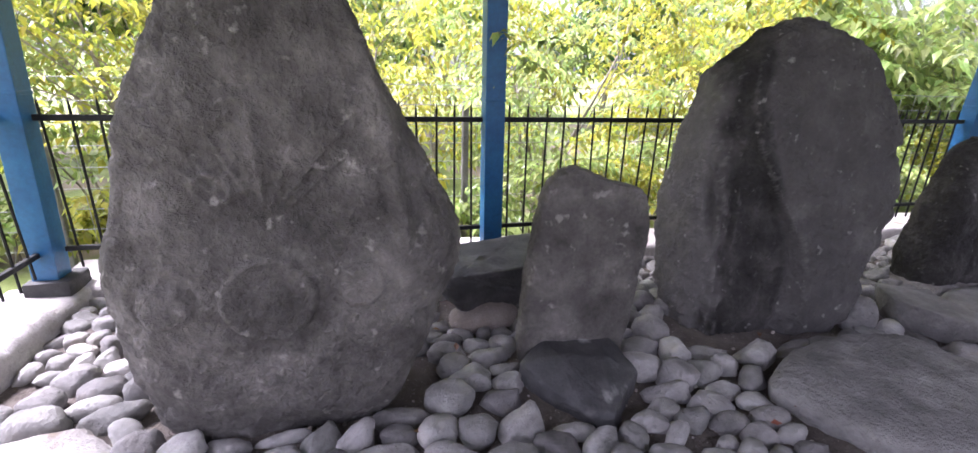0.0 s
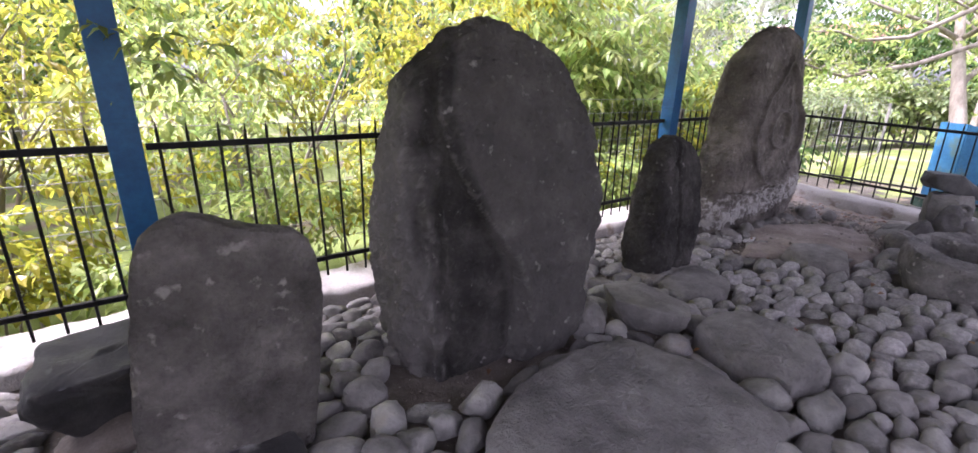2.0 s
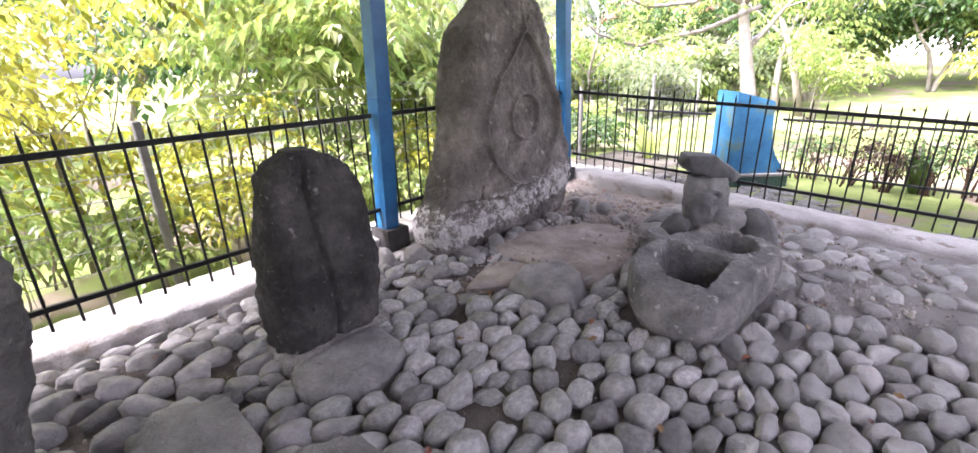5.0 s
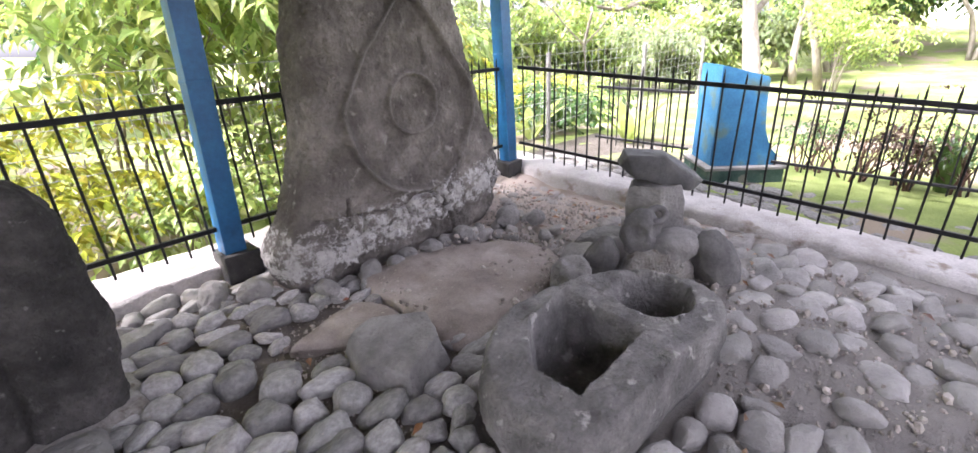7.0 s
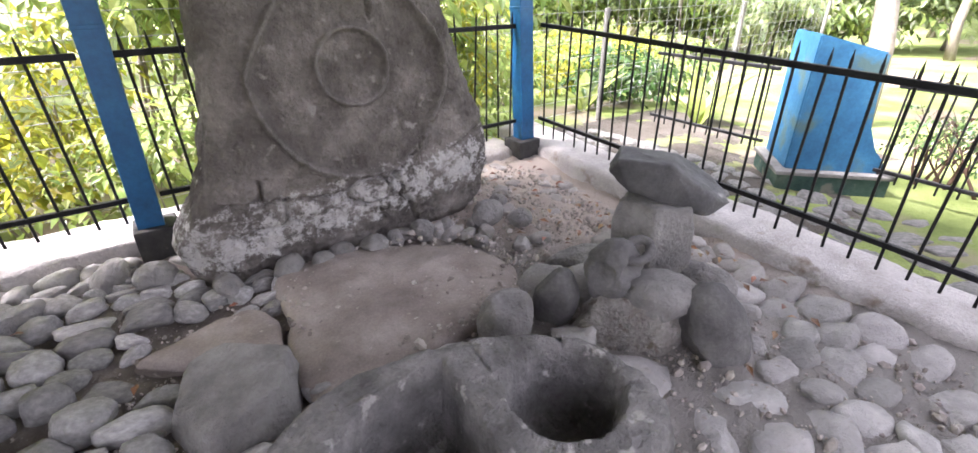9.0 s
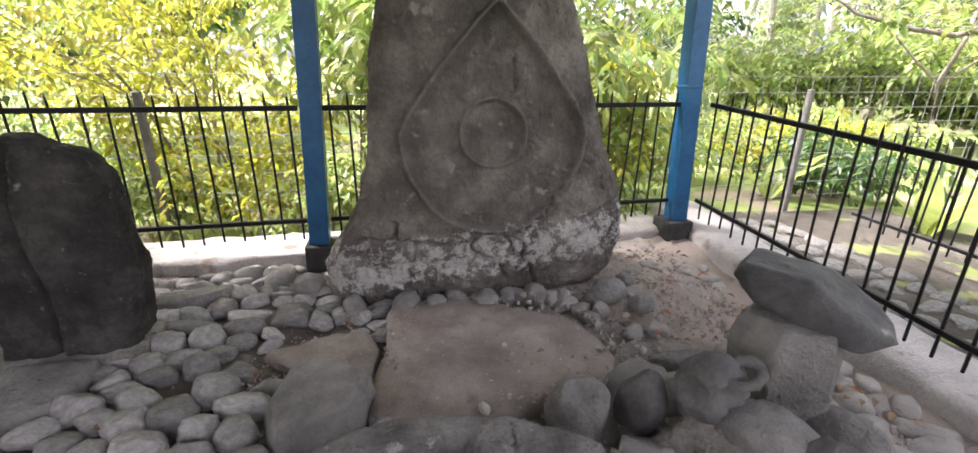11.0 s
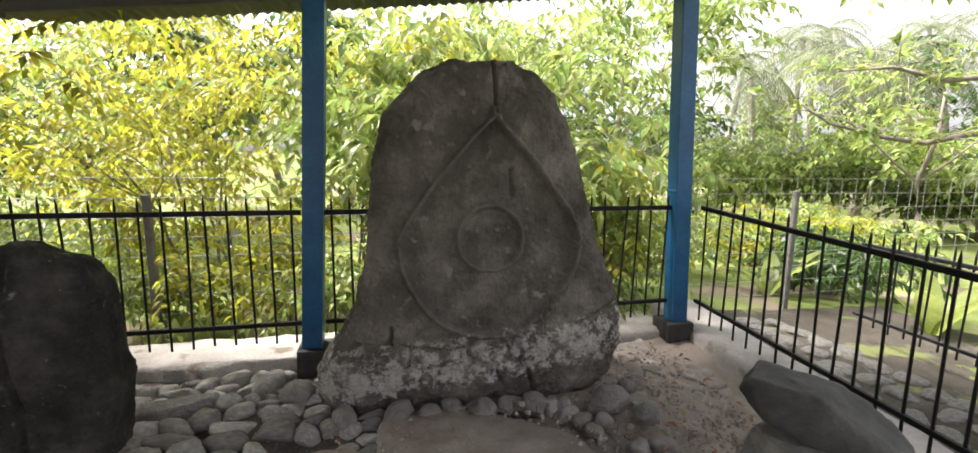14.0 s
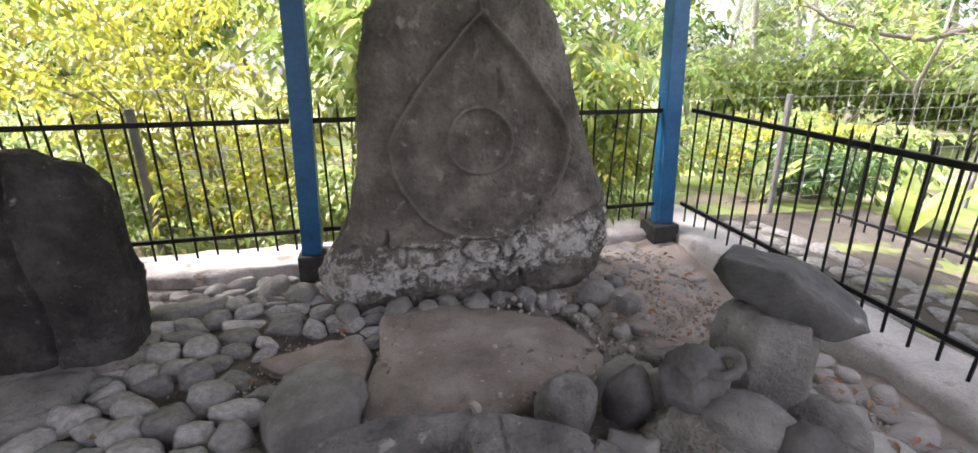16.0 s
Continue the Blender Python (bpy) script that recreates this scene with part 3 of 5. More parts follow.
def relief_d(x, z):
    h = -0.03 * math.exp(-((x - 3.33 - 0.03 * math.sin(z * 6)) / 0.016) ** 2) * ease(1.1, 0.95, z)
    h -= 0.022 * math.exp(-((z - 0.84 - 0.4 * (x - 3.15)) / 0.018) ** 2) * ease(3.33, 3.29, x)
    return h


D_ROWS = [(-0.08, 3.10, 3.62, -0.92, -0.62), (0.06, 3.07, 3.66, -0.95, -0.58), (0.3, 3.06, 3.69, -0.94, -0.58), (0.6, 3.07, 3.70, -0.92, -0.6), (0.85, 3.10, 3.67, -0.9, -0.62),
          (0.96, 3.13, 3.62, -0.88, -0.64), (1.03, 3.2, 3.54, -0.86, -0.66), (1.08, 3.27, 3.42, -0.82, -0.70)]
stele("small_dark_standing_stone", D_ROWS, M_STELE_DARK, "waist-high dark standing stone with a cracked side", square=4.0, rough=0.03, relief=relief_d, seed=22.0)


# cracks across the foot of the carved stone, as bent lines of (x, z)
E_CRACKS = [[(4.76, 0.42), (5.07, 0.38), (5.41, 0.345)], [(5.68, 0.38), (5.705, 0.39), (5.76, 0.30), (5.735, 0.243), (5.67, 0.25)], [(5.71, 0.40), (5.815, 0.495), (5.93, 0.61), (6.03, 0.70)],
            [(5.76, 0.24), (5.815, 0.135), (5.83, 0.04)], [(5.587, 0.24), (5.63, 0.115)], [(4.96, 0.515), (4.96, 0.41)], [(5.06, 0.38), (5.066, 0.245)], [(4.74, 0.227), (4.955, 0.23), (5.19, 0.25)],
            [(6.1, 0.47), (6.24, 0.535), (6.39, 0.57)], [(5.552 + 0.128 * math.cos(a * math.pi / 8), 0.325 + 0.085 * math.sin(a * math.pi / 8)) for a in range(17)]]


def relief_e(x, z):
    # a pointed drop outline around a disc, a top groove, cracked lower blocks
    h = 0.0
    zc, xc = 1.02, 5.56
    dz = z - zc
    up = max(0.0, min(1.0, dz / 0.70))
    half = 0.53 * math.sqrt(max(0.0, 1 - (dz / 0.58) ** 2)) if dz < 0 else 0.53 * (1 - up ** 1.3) ** 0.95
    d = abs(x - xc) - half
    if -0.62 < dz < 0.76:
        if dz < -0.45:
            d = math.hypot((x - xc) / 0.53, dz / 0.58) - 1
            d *= 0.55
        h += 0.034 * math.exp(-(d / 0.02) ** 2) - 0.012 * ease(0.0, -0.04, d)
    h += ring(x, z, 5.54, 1.03, 0.19, 0.013, 0.032) - 0.006 * ease(0.19, 0.17, math.hypot(x - 5.54, z - 1.03))
    h -= 0.035 * math.exp(-((x - 5.57) / 0.011) ** 2) * ease(1.68, 1.75, z)
    h -= 0.02 * math.exp(-((x - 5.66) / 0.012) ** 2) * ease(1.2, 1.3, z) * ease(1.5, 1.42, z)
    if z < 0.75:
        px_, pz_ = x + 0.012 * fbm((x, z, 2.0), 12), z + 0.012 * fbm((x, z, 5.0), 12)
        for crack in E_CRACKS:
            for a, b in zip(crack, crack[1:]):
                dx, dz = b[0] - a[0], b[1] - a[1]
                t = min(1.0, max(0.0, ((px_ - a[0]) * dx + (pz_ - a[1]) * dz) / (dx * dx + dz * dz)))
                gap = math.hypot(px_ - a[0] - t * dx, pz_ - a[1] - t * dz)
                if gap < 0.04:
                    h -= 0.04 * math.exp(-(gap / 0.0105) ** 2)
        h += 0.012 * fbm((x, z, 7.0), 16.0, 3) * ease(0.5, 0.35, z)
    return 1.3 * h


E_ROWS = [(-0.1, 4.60, 6.3, -0.56, -0.06), (0.05, 4.54, 6.42, -0.60, -0.03), (0.22, 4.52, 6.48, -0.62, -0.04), (0.42, 4.65, 6.47, -0.63, -0.05), (0.75, 4.79, 6.39, -0.63, -0.07),
          (1.0, 4.84, 6.28, -0.63, -0.09), (1.25, 4.85, 6.21, -0.62, -0.11), (1.5, 4.88, 6.14, -0.61, -0.14), (1.7, 4.94, 6.05, -0.60, -0.18), (1.88, 5.05, 5.94, -0.57, -0.25), (1.98, 5.17, 5.84, -0.54, -0.32), (2.05, 5.32, 5.70, -0.49, -0.4)]
M_STELE_E = material("lichen_andesite", [(0.07, 0.062, 0.054), (0.16, 0.143, 0.127), (0.33, 0.3, 0.265)], 3.2, 0.92, 1.0, 45, (11, 0.64, (0.30, 0.28, 0.25)), lit_wear=0.35)
en, el = M_STELE_E.node_tree.nodes, M_STELE_E.node_tree.links
e_tc = en.new("ShaderNodeTexCoord")
e_sep = en.new("ShaderNodeSeparateXYZ")
el.new(e_tc.outputs["Object"], e_sep.inputs[0])
e_noise = en.new("ShaderNodeTexNoise")
e_noise.inputs["Scale"].default_value, e_noise.inputs["Detail"].default_value, e_noise.inputs["Roughness"].default_value = 13.0, 12, 0.8
el.new(e_tc.outputs["Object"], e_noise.inputs[0])
e_band = en.new("ShaderNodeFloatCurve")
cv = e_band.mapping.curves[0]
cv.points[0].location, cv.points[1].location = (0.0, 0.2), (1.0, 0.0)
for cx, cy in ((0.05, 0.35), (0.13, 0.85), (0.20, 1.0), (0.30, 0.97), (0.42, 0.82), (0.54, 0.2)):
    cv.points.new(cx, cy)
e_band.mapping.update()
e_rise = en.new("ShaderNodeMath")
e_rise.operation = "MULTIPLY_ADD"
e_rise.inputs[1].default_value = -0.1
el.new(e_sep.outputs["X"], e_rise.inputs[0])
e_base = en.new("ShaderNodeMath")
e_base.operation = "ADD"
e_base.inputs[1].default_value = 0.53
el.new(e_sep.outputs["Z"], e_base.inputs[0])
el.new(e_base.outputs[0], e_rise.inputs[2])
el.new(e_rise.outputs[0], e_band.inputs["Value"])
e_sum = en.new("ShaderNodeMath")
e_sum.operation = "MULTIPLY_ADD"
e_sum.inputs[1].default_value = 0.36
el.new(e_band.outputs[0], e_sum.inputs[0])
el.new(e_noise.outputs["Fac"], e_sum.inputs[2])
e_cut = en.new("ShaderNodeMapRange")
e_cut.inputs["From Min"].default_value, e_cut.inputs["From Max"].default_value, e_cut.inputs["To Max"].default_value = 0.80, 0.88, 0.92
el.new(e_sum.outputs[0], e_cut.inputs[0])
e_mix = en.new("ShaderNodeMix")
e_mix.data_type = "RGBA"
e_mix.inputs["B"].default_value = (0.56, 0.54, 0.51, 1)
e_bsdf = en["Principled BSDF"]
old = e_bsdf.inputs["Base Color"].links[0].from_socket
el.new(e_cut.outputs[0], e_mix.inputs["Factor"])
el.new(old, e_mix.inputs["A"])
el.new(e_mix.outputs["Result"], e_bsdf.inputs["Base Color"])
stele("carved_standing_stone", E_ROWS, M_STELE_E, "tall standing stone carved with a pointed drop and disc", square=3.8, rough=0.03, relief=relief_e, seed=31.0, nz=230, na=460)


# ---- rocks ----
def rock_bm(sx, sy, sz, seed, flat=0.0, cuts=7, sub=4, rough=0.07, boxy=2.0):
    """A rock: a rounded body cut by some planes, with the half-sizes given."""
    rnd = random.Random(seed)
    bm = bmesh.new()
    bmesh.ops.create_icosphere(bm, subdivisions=sub, radius=1)
    planes = []
    for _ in range(cuts):
        n = Vector((rnd.gauss(0, 1), rnd.gauss(0, 1), rnd.gauss(0, 0.6))).normalized()
        planes.append((n, rnd.uniform(0.68, 0.92)))
    if flat:
        planes.append((Vector((rnd.gauss(0, 0.05), rnd.gauss(0, 0.05), 1)).normalized(), flat))
    off = Vector((rnd.uniform(-50, 50), rnd.uniform(-50, 50), rnd.uniform(-50, 50)))
    for v in bm.verts:
        c = v.co.copy()
        k = (abs(c.x) ** boxy + abs(c.y) ** boxy + abs(c.z) ** boxy) ** (-1 / boxy)
        c *= k
        for n, d in planes:
            over = c.dot(n) - d
            if over > 0:
                c -= n * over * 0.9
        c += c.normalized() * (rough * fbm(c + off, 1.6, 3) + rough * 0.35 * fbm(c + off, 6.0, 3))
        v.co = Vector((c.x * sx, c.y * sy, c.z * sz))
    return bm


def hewn(points, seed, bevel=0.02, rough=0.012):
    """An angular block: the hull of a few corners, with chipped edges and an uneven skin."""
    bm = bmesh.new()
    for p in points:
        bm.verts.new(p)
    got = bmesh.ops.convex_hull(bm, input=bm.verts[:])
    bmesh.ops.delete(bm, geom=[v for v in bm.verts if not v.link_faces], context="VERTS")
    bmesh.ops.bevel(bm, geom=bm.edges[:], offset=bevel, segments=2, affect="EDGES", profile=0.6)
    bmesh.ops.triangulate(bm, faces=bm.faces[:])
    for _ in range(3):
        bmesh.ops.subdivide_edges(bm, edges=[e for e in bm.edges if e.calc_length() > 0.03], cuts=1)
        bmesh.ops.triangulate(bm, faces=bm.faces[:])
    bm.normal_update()
    for v in bm.verts:
        q = v.co + Vector((seed, 0, 0))
        v.co += v.normal * rough * (fbm(q, 5.0, 3) + 0.4 * fbm(q, 18.0, 3))
    return bm


def hewn_rock(name, x, y, z, turn, points, seed, mat, label, category="rock", bevel=0.02, rough=0.014):
    ob = link(name, hewn(points, seed, bevel, rough), mat)
    ob.matrix_world = pose(x, y, z, 0, 0, turn)
    return tagged(ob, label, category)


def dented(bm, dents):
    """Hollows in a rock, each at a place with a reach and a depth."""
    for v in bm.verts:
        for c, reach, depth in dents:
            d = (v.co - Vector(c)).length
            v.co -= Vector(c).normalized() * depth * ease(reach, reach * 0.45, d)
    return bm


def rock(name, x, y, z, sx, sy, sz, turn, seed, mat, label, category="rock", tilt=(0, 0), **kw):
    ob = link(name, rock_bm(sx, sy, sz, seed, **kw), mat)
    ob.matrix_world = pose(x, y, z, tilt[0], tilt[1], turn)
    return tagged(ob, label, category)


def flat_stone(name, outline, z0, z1, mat, label, seed=1, tilt=(0.0, 0.0), n=96, rings=14, rough=0.012):
    """A flat stone on a rounded outline, with a worn top and broken sides."""
    cx = sum(p[0] for p in outline) / len(outline)
    cy = sum(p[1] for p in outline) / len(outline)
    m = len(outline)
    verts, faces = [], []
    edge = []
    for i in range(n):
        t = i / n * m
        k, u = int(t), t - int(t)
        p0, p1, p2, p3 = (Vector(outline[(k + q) % m]) for q in (-1, 0, 1, 2))
        cat = 0.5 * ((2 * p1) + (p2 - p0) * u + (2 * p0 - 5 * p1 + 4 * p2 - p3) * u * u + (3 * p1 - p0 - 3 * p2 + p3) * u ** 3)
        lin = p1.lerp(p2, u)
        edge.append(cat.lerp(lin, 0.45))
    top = []
    for r in range(rings):
        f = r / (rings - 1)
        top.append((f * 0.93, z1 - 0.02 * f ** 6))
    prof = top + [(0.97, z1 - 0.03), (1.0, z1 - 0.055), (1.005, (z0 + z1) / 2), (0.97, z0 - 0.05)]
    for f, z in prof:
        for e in edge:
            x, y = cx + (e.x - cx) * f, cy + (e.y - cy) * f
            jag = 1 + 0.03 * fbm((e.x + seed, e.y, 2), 5) * f
            x, y = cx + (x - cx) * jag, cy + (y - cy) * jag
            zz = z + rough * (fbm((x, y, seed), 2.5) + 0.5 * fbm((x, y, seed), 9)) * (1 if z > z0 else 0) + tilt[0] * (x - cx) + tilt[1] * (y - cy)
            verts.append((x, y, zz))
    for r in range(len(prof) - 1):
        for i in range(n):
            faces.append((r * n + i, r * n + (i + 1) % n, (r + 1) * n + (i + 1) % n, (r + 1) * n + i))
    return tagged(from_arrays(name, verts, [tuple(f) for f in faces], mat), label, "stone")


flat_stone("flat_stone", [(0.98, -1.62), (1.32, -1.4), (1.75, -1.33), (2.1, -1.42), (2.24, -1.8), (2.14, -2.26), (1.62, -2.3), (1.15, -2.02)], -0.05, 0.10, M_ROCK,
           "large flat grey stone lying before the tall stone", 4, (0.0, 0.02))
flat_stone("flat_stone", [(4.90, -0.74), (5.18, -0.64), (5.5, -0.76), (5.73, -0.91), (5.96, -1.15), (6.0, -1.42), (5.87, -1.60), (5.51, -1.72), (5.16, -1.74), (4.90, -1.735), (4.79, -1.56), (4.86, -1.15)], -0.08, 0.06, M_SLAB,
           "earth-stained flat slab before the carved stone", 6, n=140, rings=26, rough=0.02)
hewn_rock("boulder", 2.66, -1.9, 0.0, 0, [(-0.26, 0.0, 0.11), (-0.15, 0.29, 0.12), (0.08, 0.32, 0.12), (0.27, 0.18, 0.13), (0.27, -0.18, 0.11), (0.02, -0.33, 0.1), (-0.27, -0.27, 0.09), (-0.02, 0.0, 0.15),
           (-0.29, 0.02, -0.06), (-0.15, 0.32, -0.06), (0.28, 0.22, -0.06), (0.3, -0.2, -0.06), (0.02, -0.36, -0.06), (-0.3, -0.28, -0.06)], 12.0, M_ROCK, "large flat-topped boulder lying on the cobbles", bevel=0.014, rough=0.011)
rock("boulder", -0.2, -0.66, 0.03, 0.22, 0.15, 0.10, 10, 21, M_SLAB, "reddish flat rock under the dark boulder")
hewn_rock("boulder", 2.5, -1.25, 0.0, 0, [(-0.22, 0.06, 0.17), (-0.05, 0.30, 0.15), (0.2, 0.16, 0.15), (0.17, -0.22, 0.14), (0.03, -0.31, 0.13), (-0.14, -0.18, 0.17), (-0.18, 0.03, 0.05), (0.02, -0.29, 0.06),
           (-0.14, 0.0, -0.06), (0.0, -0.2, -0.06), (0.15, -0.15, -0.06), (0.14, 0.15, -0.06), (-0.04, 0.24, -0.06)], 11.0, M_ROCK, "angular grey boulder among the cobbles", bevel=0.01, rough=0.009)
hewn_rock("boulder", 4.60, -1.52, 0.0, 0, [(-0.21, 0.02, 0.08), (-0.13, 0.21, 0.11), (0.0, 0.23, 0.13), (0.21, 0.05, 0.14), (0.12, -0.14, 0.13), (-0.12, -0.22, 0.10), (-0.25, 0.02, -0.06), (-0.15, 0.3, -0.06), (0.03, 0.27, -0.06), (0.24, 0.05, -0.06), (0.15, -0.19, -0.06), (-0.15, -0.29, -0.06)], 13.0, M_ROCK, "angular grey boulder beside the flat slab", bevel=0.009, rough=0.008)
hewn_rock("dark_boulder", -0.12, -0.50, 0.0, 6, [(-0.34, -0.2, 0.33), (0.30, -0.22, 0.35), (0.34, 0.18, 0.41), (-0.30, 0.2, 0.38), (-0.38, -0.14, 0.24), (0.34, -0.2, 0.16), (-0.20, -0.16, 0.05), (0.28, -0.14, 0.04), (0.26, 0.16, 0.04), (-0.22, 0.16, 0.05)], 14.0, M_DARK_ROCK, "dark squarish boulder behind the small standing stone", bevel=0.03, rough=0.024)
hewn_rock("veined_boulder", 0.12, -1.36, 0.0, 0, [(-0.28, 0.14, 0.08), (-0.14, 0.24, 0.14), (0.24, 0.22, 0.12), (0.30, 0.0, 0.05), (0.05, -0.24, 0.04), (-0.08, -0.22, 0.03), (-0.10, 0.05, 0.15), (0.1, 0.04, 0.14), (-0.3, 0.1, -0.08), (0.32, 0.0, -0.08), (0.02, -0.28, -0.08), (0.0, 0.26, -0.08)], 15.0, M_DARK_ROCK, "black veined boulder at the small stone's foot", bevel=0.012)
flat_stone("mortar_bed", [(3.03, -0.78), (3.06, -0.97), (3.38, -1.0), (3.68, -0.96), (3.72, -0.75), (3.65, -0.57), (3.1, -0.56)], -0.05, 0.06, M_MORTAR, "rough pale mortar bed around the dark stone's foot", 9)
flat_stone("flat_stone", [(-2.42, -1.3), (-1.98, -1.2), (-1.76, -1.48), (-1.9, -1.9), (-2.44, -1.95)], -0.05, 0.05, M_CONCRETE, "pale flat stone beside the western kerb", 12)
rock("boulder", -1.74, -1.55, 0.0, 0.13, 0.1, 0.09, 20, 22, M_CONCRETE, "pale broken stone at the carved stone's foot", flat=0.7)
flat_stone("pad_stone", [(2.99, -1.03), (3.3, -0.98), (3.54, -1.0), (3.5, -1.31), (3.19, -1.40), (2.97, -1.25)], -0.05, 0.08, M_ROCK, "flat grey stone at the dark stone's foot", 16, (0.02, 0.08))
flat_stone("flat_stone", [(4.27, -1.04), (4.48, -0.93), (4.75, -0.9), (4.84, -1.1), (4.76, -1.42), (4.6, -1.3)], -0.06, 0.03, M_SLAB, "low sandy stone half buried in the floor", 17, rough=0.02)
rock("flat_stone", 3.75, -0.38, 0.02, 0.2, 0.1, 0.09, 15, 18, M_ROCK, "pale oblong stone beside the kerb", flat=0.7, boxy=3.5)
rock("boulder", 2.12, -1.13, 0.02, 0.13, 0.1, 0.15, 15, 19, M_ROCK, "small upright boulder wedged at the tall stone")


# ---- twin basin trough ----
def closed_curve(outline, n, straight=0.35):
    """n points along a closed outline, partly rounded."""
    m = len(outline)
    out = []
    for i in range(n):
        t = i / n * m
        k, u = int(t), t - int(t)
        p0, p1, p2, p3 = (Vector(outline[(k + q) % m]) for q in (-1, 0, 1, 2))
        cat = 0.5 * ((2 * p1) + (p2 - p0) * u + (2 * p0 - 5 * p1 + 4 * p2 - p3) * u * u + (3 * p1 - p0 - 3 * p2 + p3) * u ** 3)
        out.append(cat.lerp(p1.lerp(p2, u), straight))
    return out


def inside_depth(p, poly):
    """How far a point lies inside a convex outline, less than nothing outside."""
    best = 9.0
    for a, b in zip(poly, poly[1:] + poly[:1]):
        dx, dy = b[0] - a[0], b[1] - a[1]
        best = min(best, (dx * (p[1] - a[1]) - dy * (p[0] - a[0])) / math.hypot(dx, dy))
    return best


def trough():
    cx, cy, H = 5.07, -2.33, 0.30
    rim = [(5.67, -2.46), (5.62, -2.25), (5.34, -2.06), (5.05, -1.98), (4.80, -1.98), (4.56, -2.09), (4.45, -2.28), (4.47, -2.52), (4.68, -2.64), (5.05, -2.66), (5.36, -2.70), (5.59, -2.65)]
    edge = closed_curve(rim, 300, 0.25)
    square = [(5.165, -2.07), (4.88, -2.09), (4.66, -2.25), (4.65, -2.47), (5.115, -2.485)]

    def basin(x, y):
        d1 = inside_depth((x, y), square) + 0.004 * fbm((x, y, 2), 14)
        q2 = math.hypot((x - 5.41) / 0.185, (y + 2.39) / 0.175) + 0.02 * fbm((x, y, 4), 9)
        d2 = max(-0.05, (1 - q2) * 0.18)
        # the wall between the basins stays straight
        d2 = min(d2, (x - 5.222) + 0.12 * (y + 2.3))
        return 0.29 * ease(-0.006, 0.045, d1) + 0.25 * ease(-0.012, 0.06, d2)

    def top(x, y):
        z = H + 0.06 * (y + 2.3) - 0.02 * ease(4.75, 4.5, x) + 0.008 * fbm((x, y, 1), 5) + 0.004 * fbm((x, y, 1), 22)
        z -= 0.02 * math.exp(-((x - 5.52 - 0.25 * (y + 2.3)) / 0.007) ** 2) * ease(-2.42, -2.38, y)
        z -= 0.018 * math.exp(-((y + 2.50 + 0.5 * (x - 5.6)) / 0.007) ** 2) * ease(5.5, 5.54, x)
        z -= 0.012 * math.exp(-((x - 5.26 - 0.1 * (y + 2.2)) / 0.006) ** 2) * ease(-2.22, -2.2, y)
        return z
    verts, faces = [], []
    n = len(edge)
    prof = [(0.93 * r / 110, None) for r in range(111)] + [(0.95, -0.004), (0.968, -0.011), (0.984, -0.023), (0.997, -0.042), (1.012, -0.08), (1.02, -0.13), (1.005, -0.19), (0.96, -0.25), (0.9, -0.31), (0.84, -0.37)]
    for f, drop in prof:
        for e in edge:
            x, y = cx + (e.x - cx) * f, cy + (e.y - cy) * f
            z = top(x, y) - basin(x, y) if drop is None else top(x, y) + drop
            if drop is not None:
                k = 1 + 0.022 * fbm((x, y, z), 3.0) + 0.014 * fbm((x, y, z), 11.0) + 0.006 * fbm((x, y, z), 30.0)
                x, y = cx + (x - cx) * k, cy + (y - cy) * k
            verts.append((x, y, z))
    for r in range(len(prof) - 1):
        for i in range(n):
            faces.append((r * n + i, r * n + (i + 1) % n, (r + 1) * n + (i + 1) % n, (r + 1) * n + i))
    return tagged(from_arrays("stone_trough", verts, faces, M_TROUGH), "oblong grey stone trough with two carved basins", "trough")


trough()
rock("pebble", 4.75, -2.36, 0.03, 0.05, 0.04, 0.035, 20, 71, M_ROCK, "rounded grey pebble lying in the trough basin", "pebble", sub=3, cuts=3)
rock("pebble", 4.84, -2.41, 0.03, 0.045, 0.04, 0.035, 80, 72, M_ROCK, "rounded grey pebble lying in the trough basin", "pebble", sub=3, cuts=3)
rock("pebble", 4.73, -2.30, 0.03, 0.03, 0.03, 0.025, 50, 73, M_CONCRETE, "small pale pebble lying in the trough basin", "pebble", sub=3, cuts=3)

# ---- stacked pedestal and the rocks round it ----
hewn_rock("pedestal_stone", 6.46, -1.93, 0.0, 0, [(-0.13, 0.12, 0.475), (-0.12, -0.07, 0.475), (0.02, -0.16, 0.475), (0.15, -0.08, 0.475), (0.15, 0.1, 0.475), (-0.02, 0.16, 0.475),
           (-0.17, 0.12, 0.38), (-0.155, -0.10, 0.38), (0.03, -0.19, 0.36), (0.18, -0.09, 0.36), (0.17, 0.12, 0.36), (-0.02, 0.19, 0.38),
           (-0.16, 0.1, -0.08), (-0.15, -0.11, -0.08), (0.05, -0.20, -0.08), (0.18, -0.08, -0.08), (0.16, 0.12, -0.08), (-0.02, 0.19, -0.08)], 7.0, M_ROCK, "squared upright grey pedestal stone under a cap stone", "stone", bevel=0.01, rough=0.011)
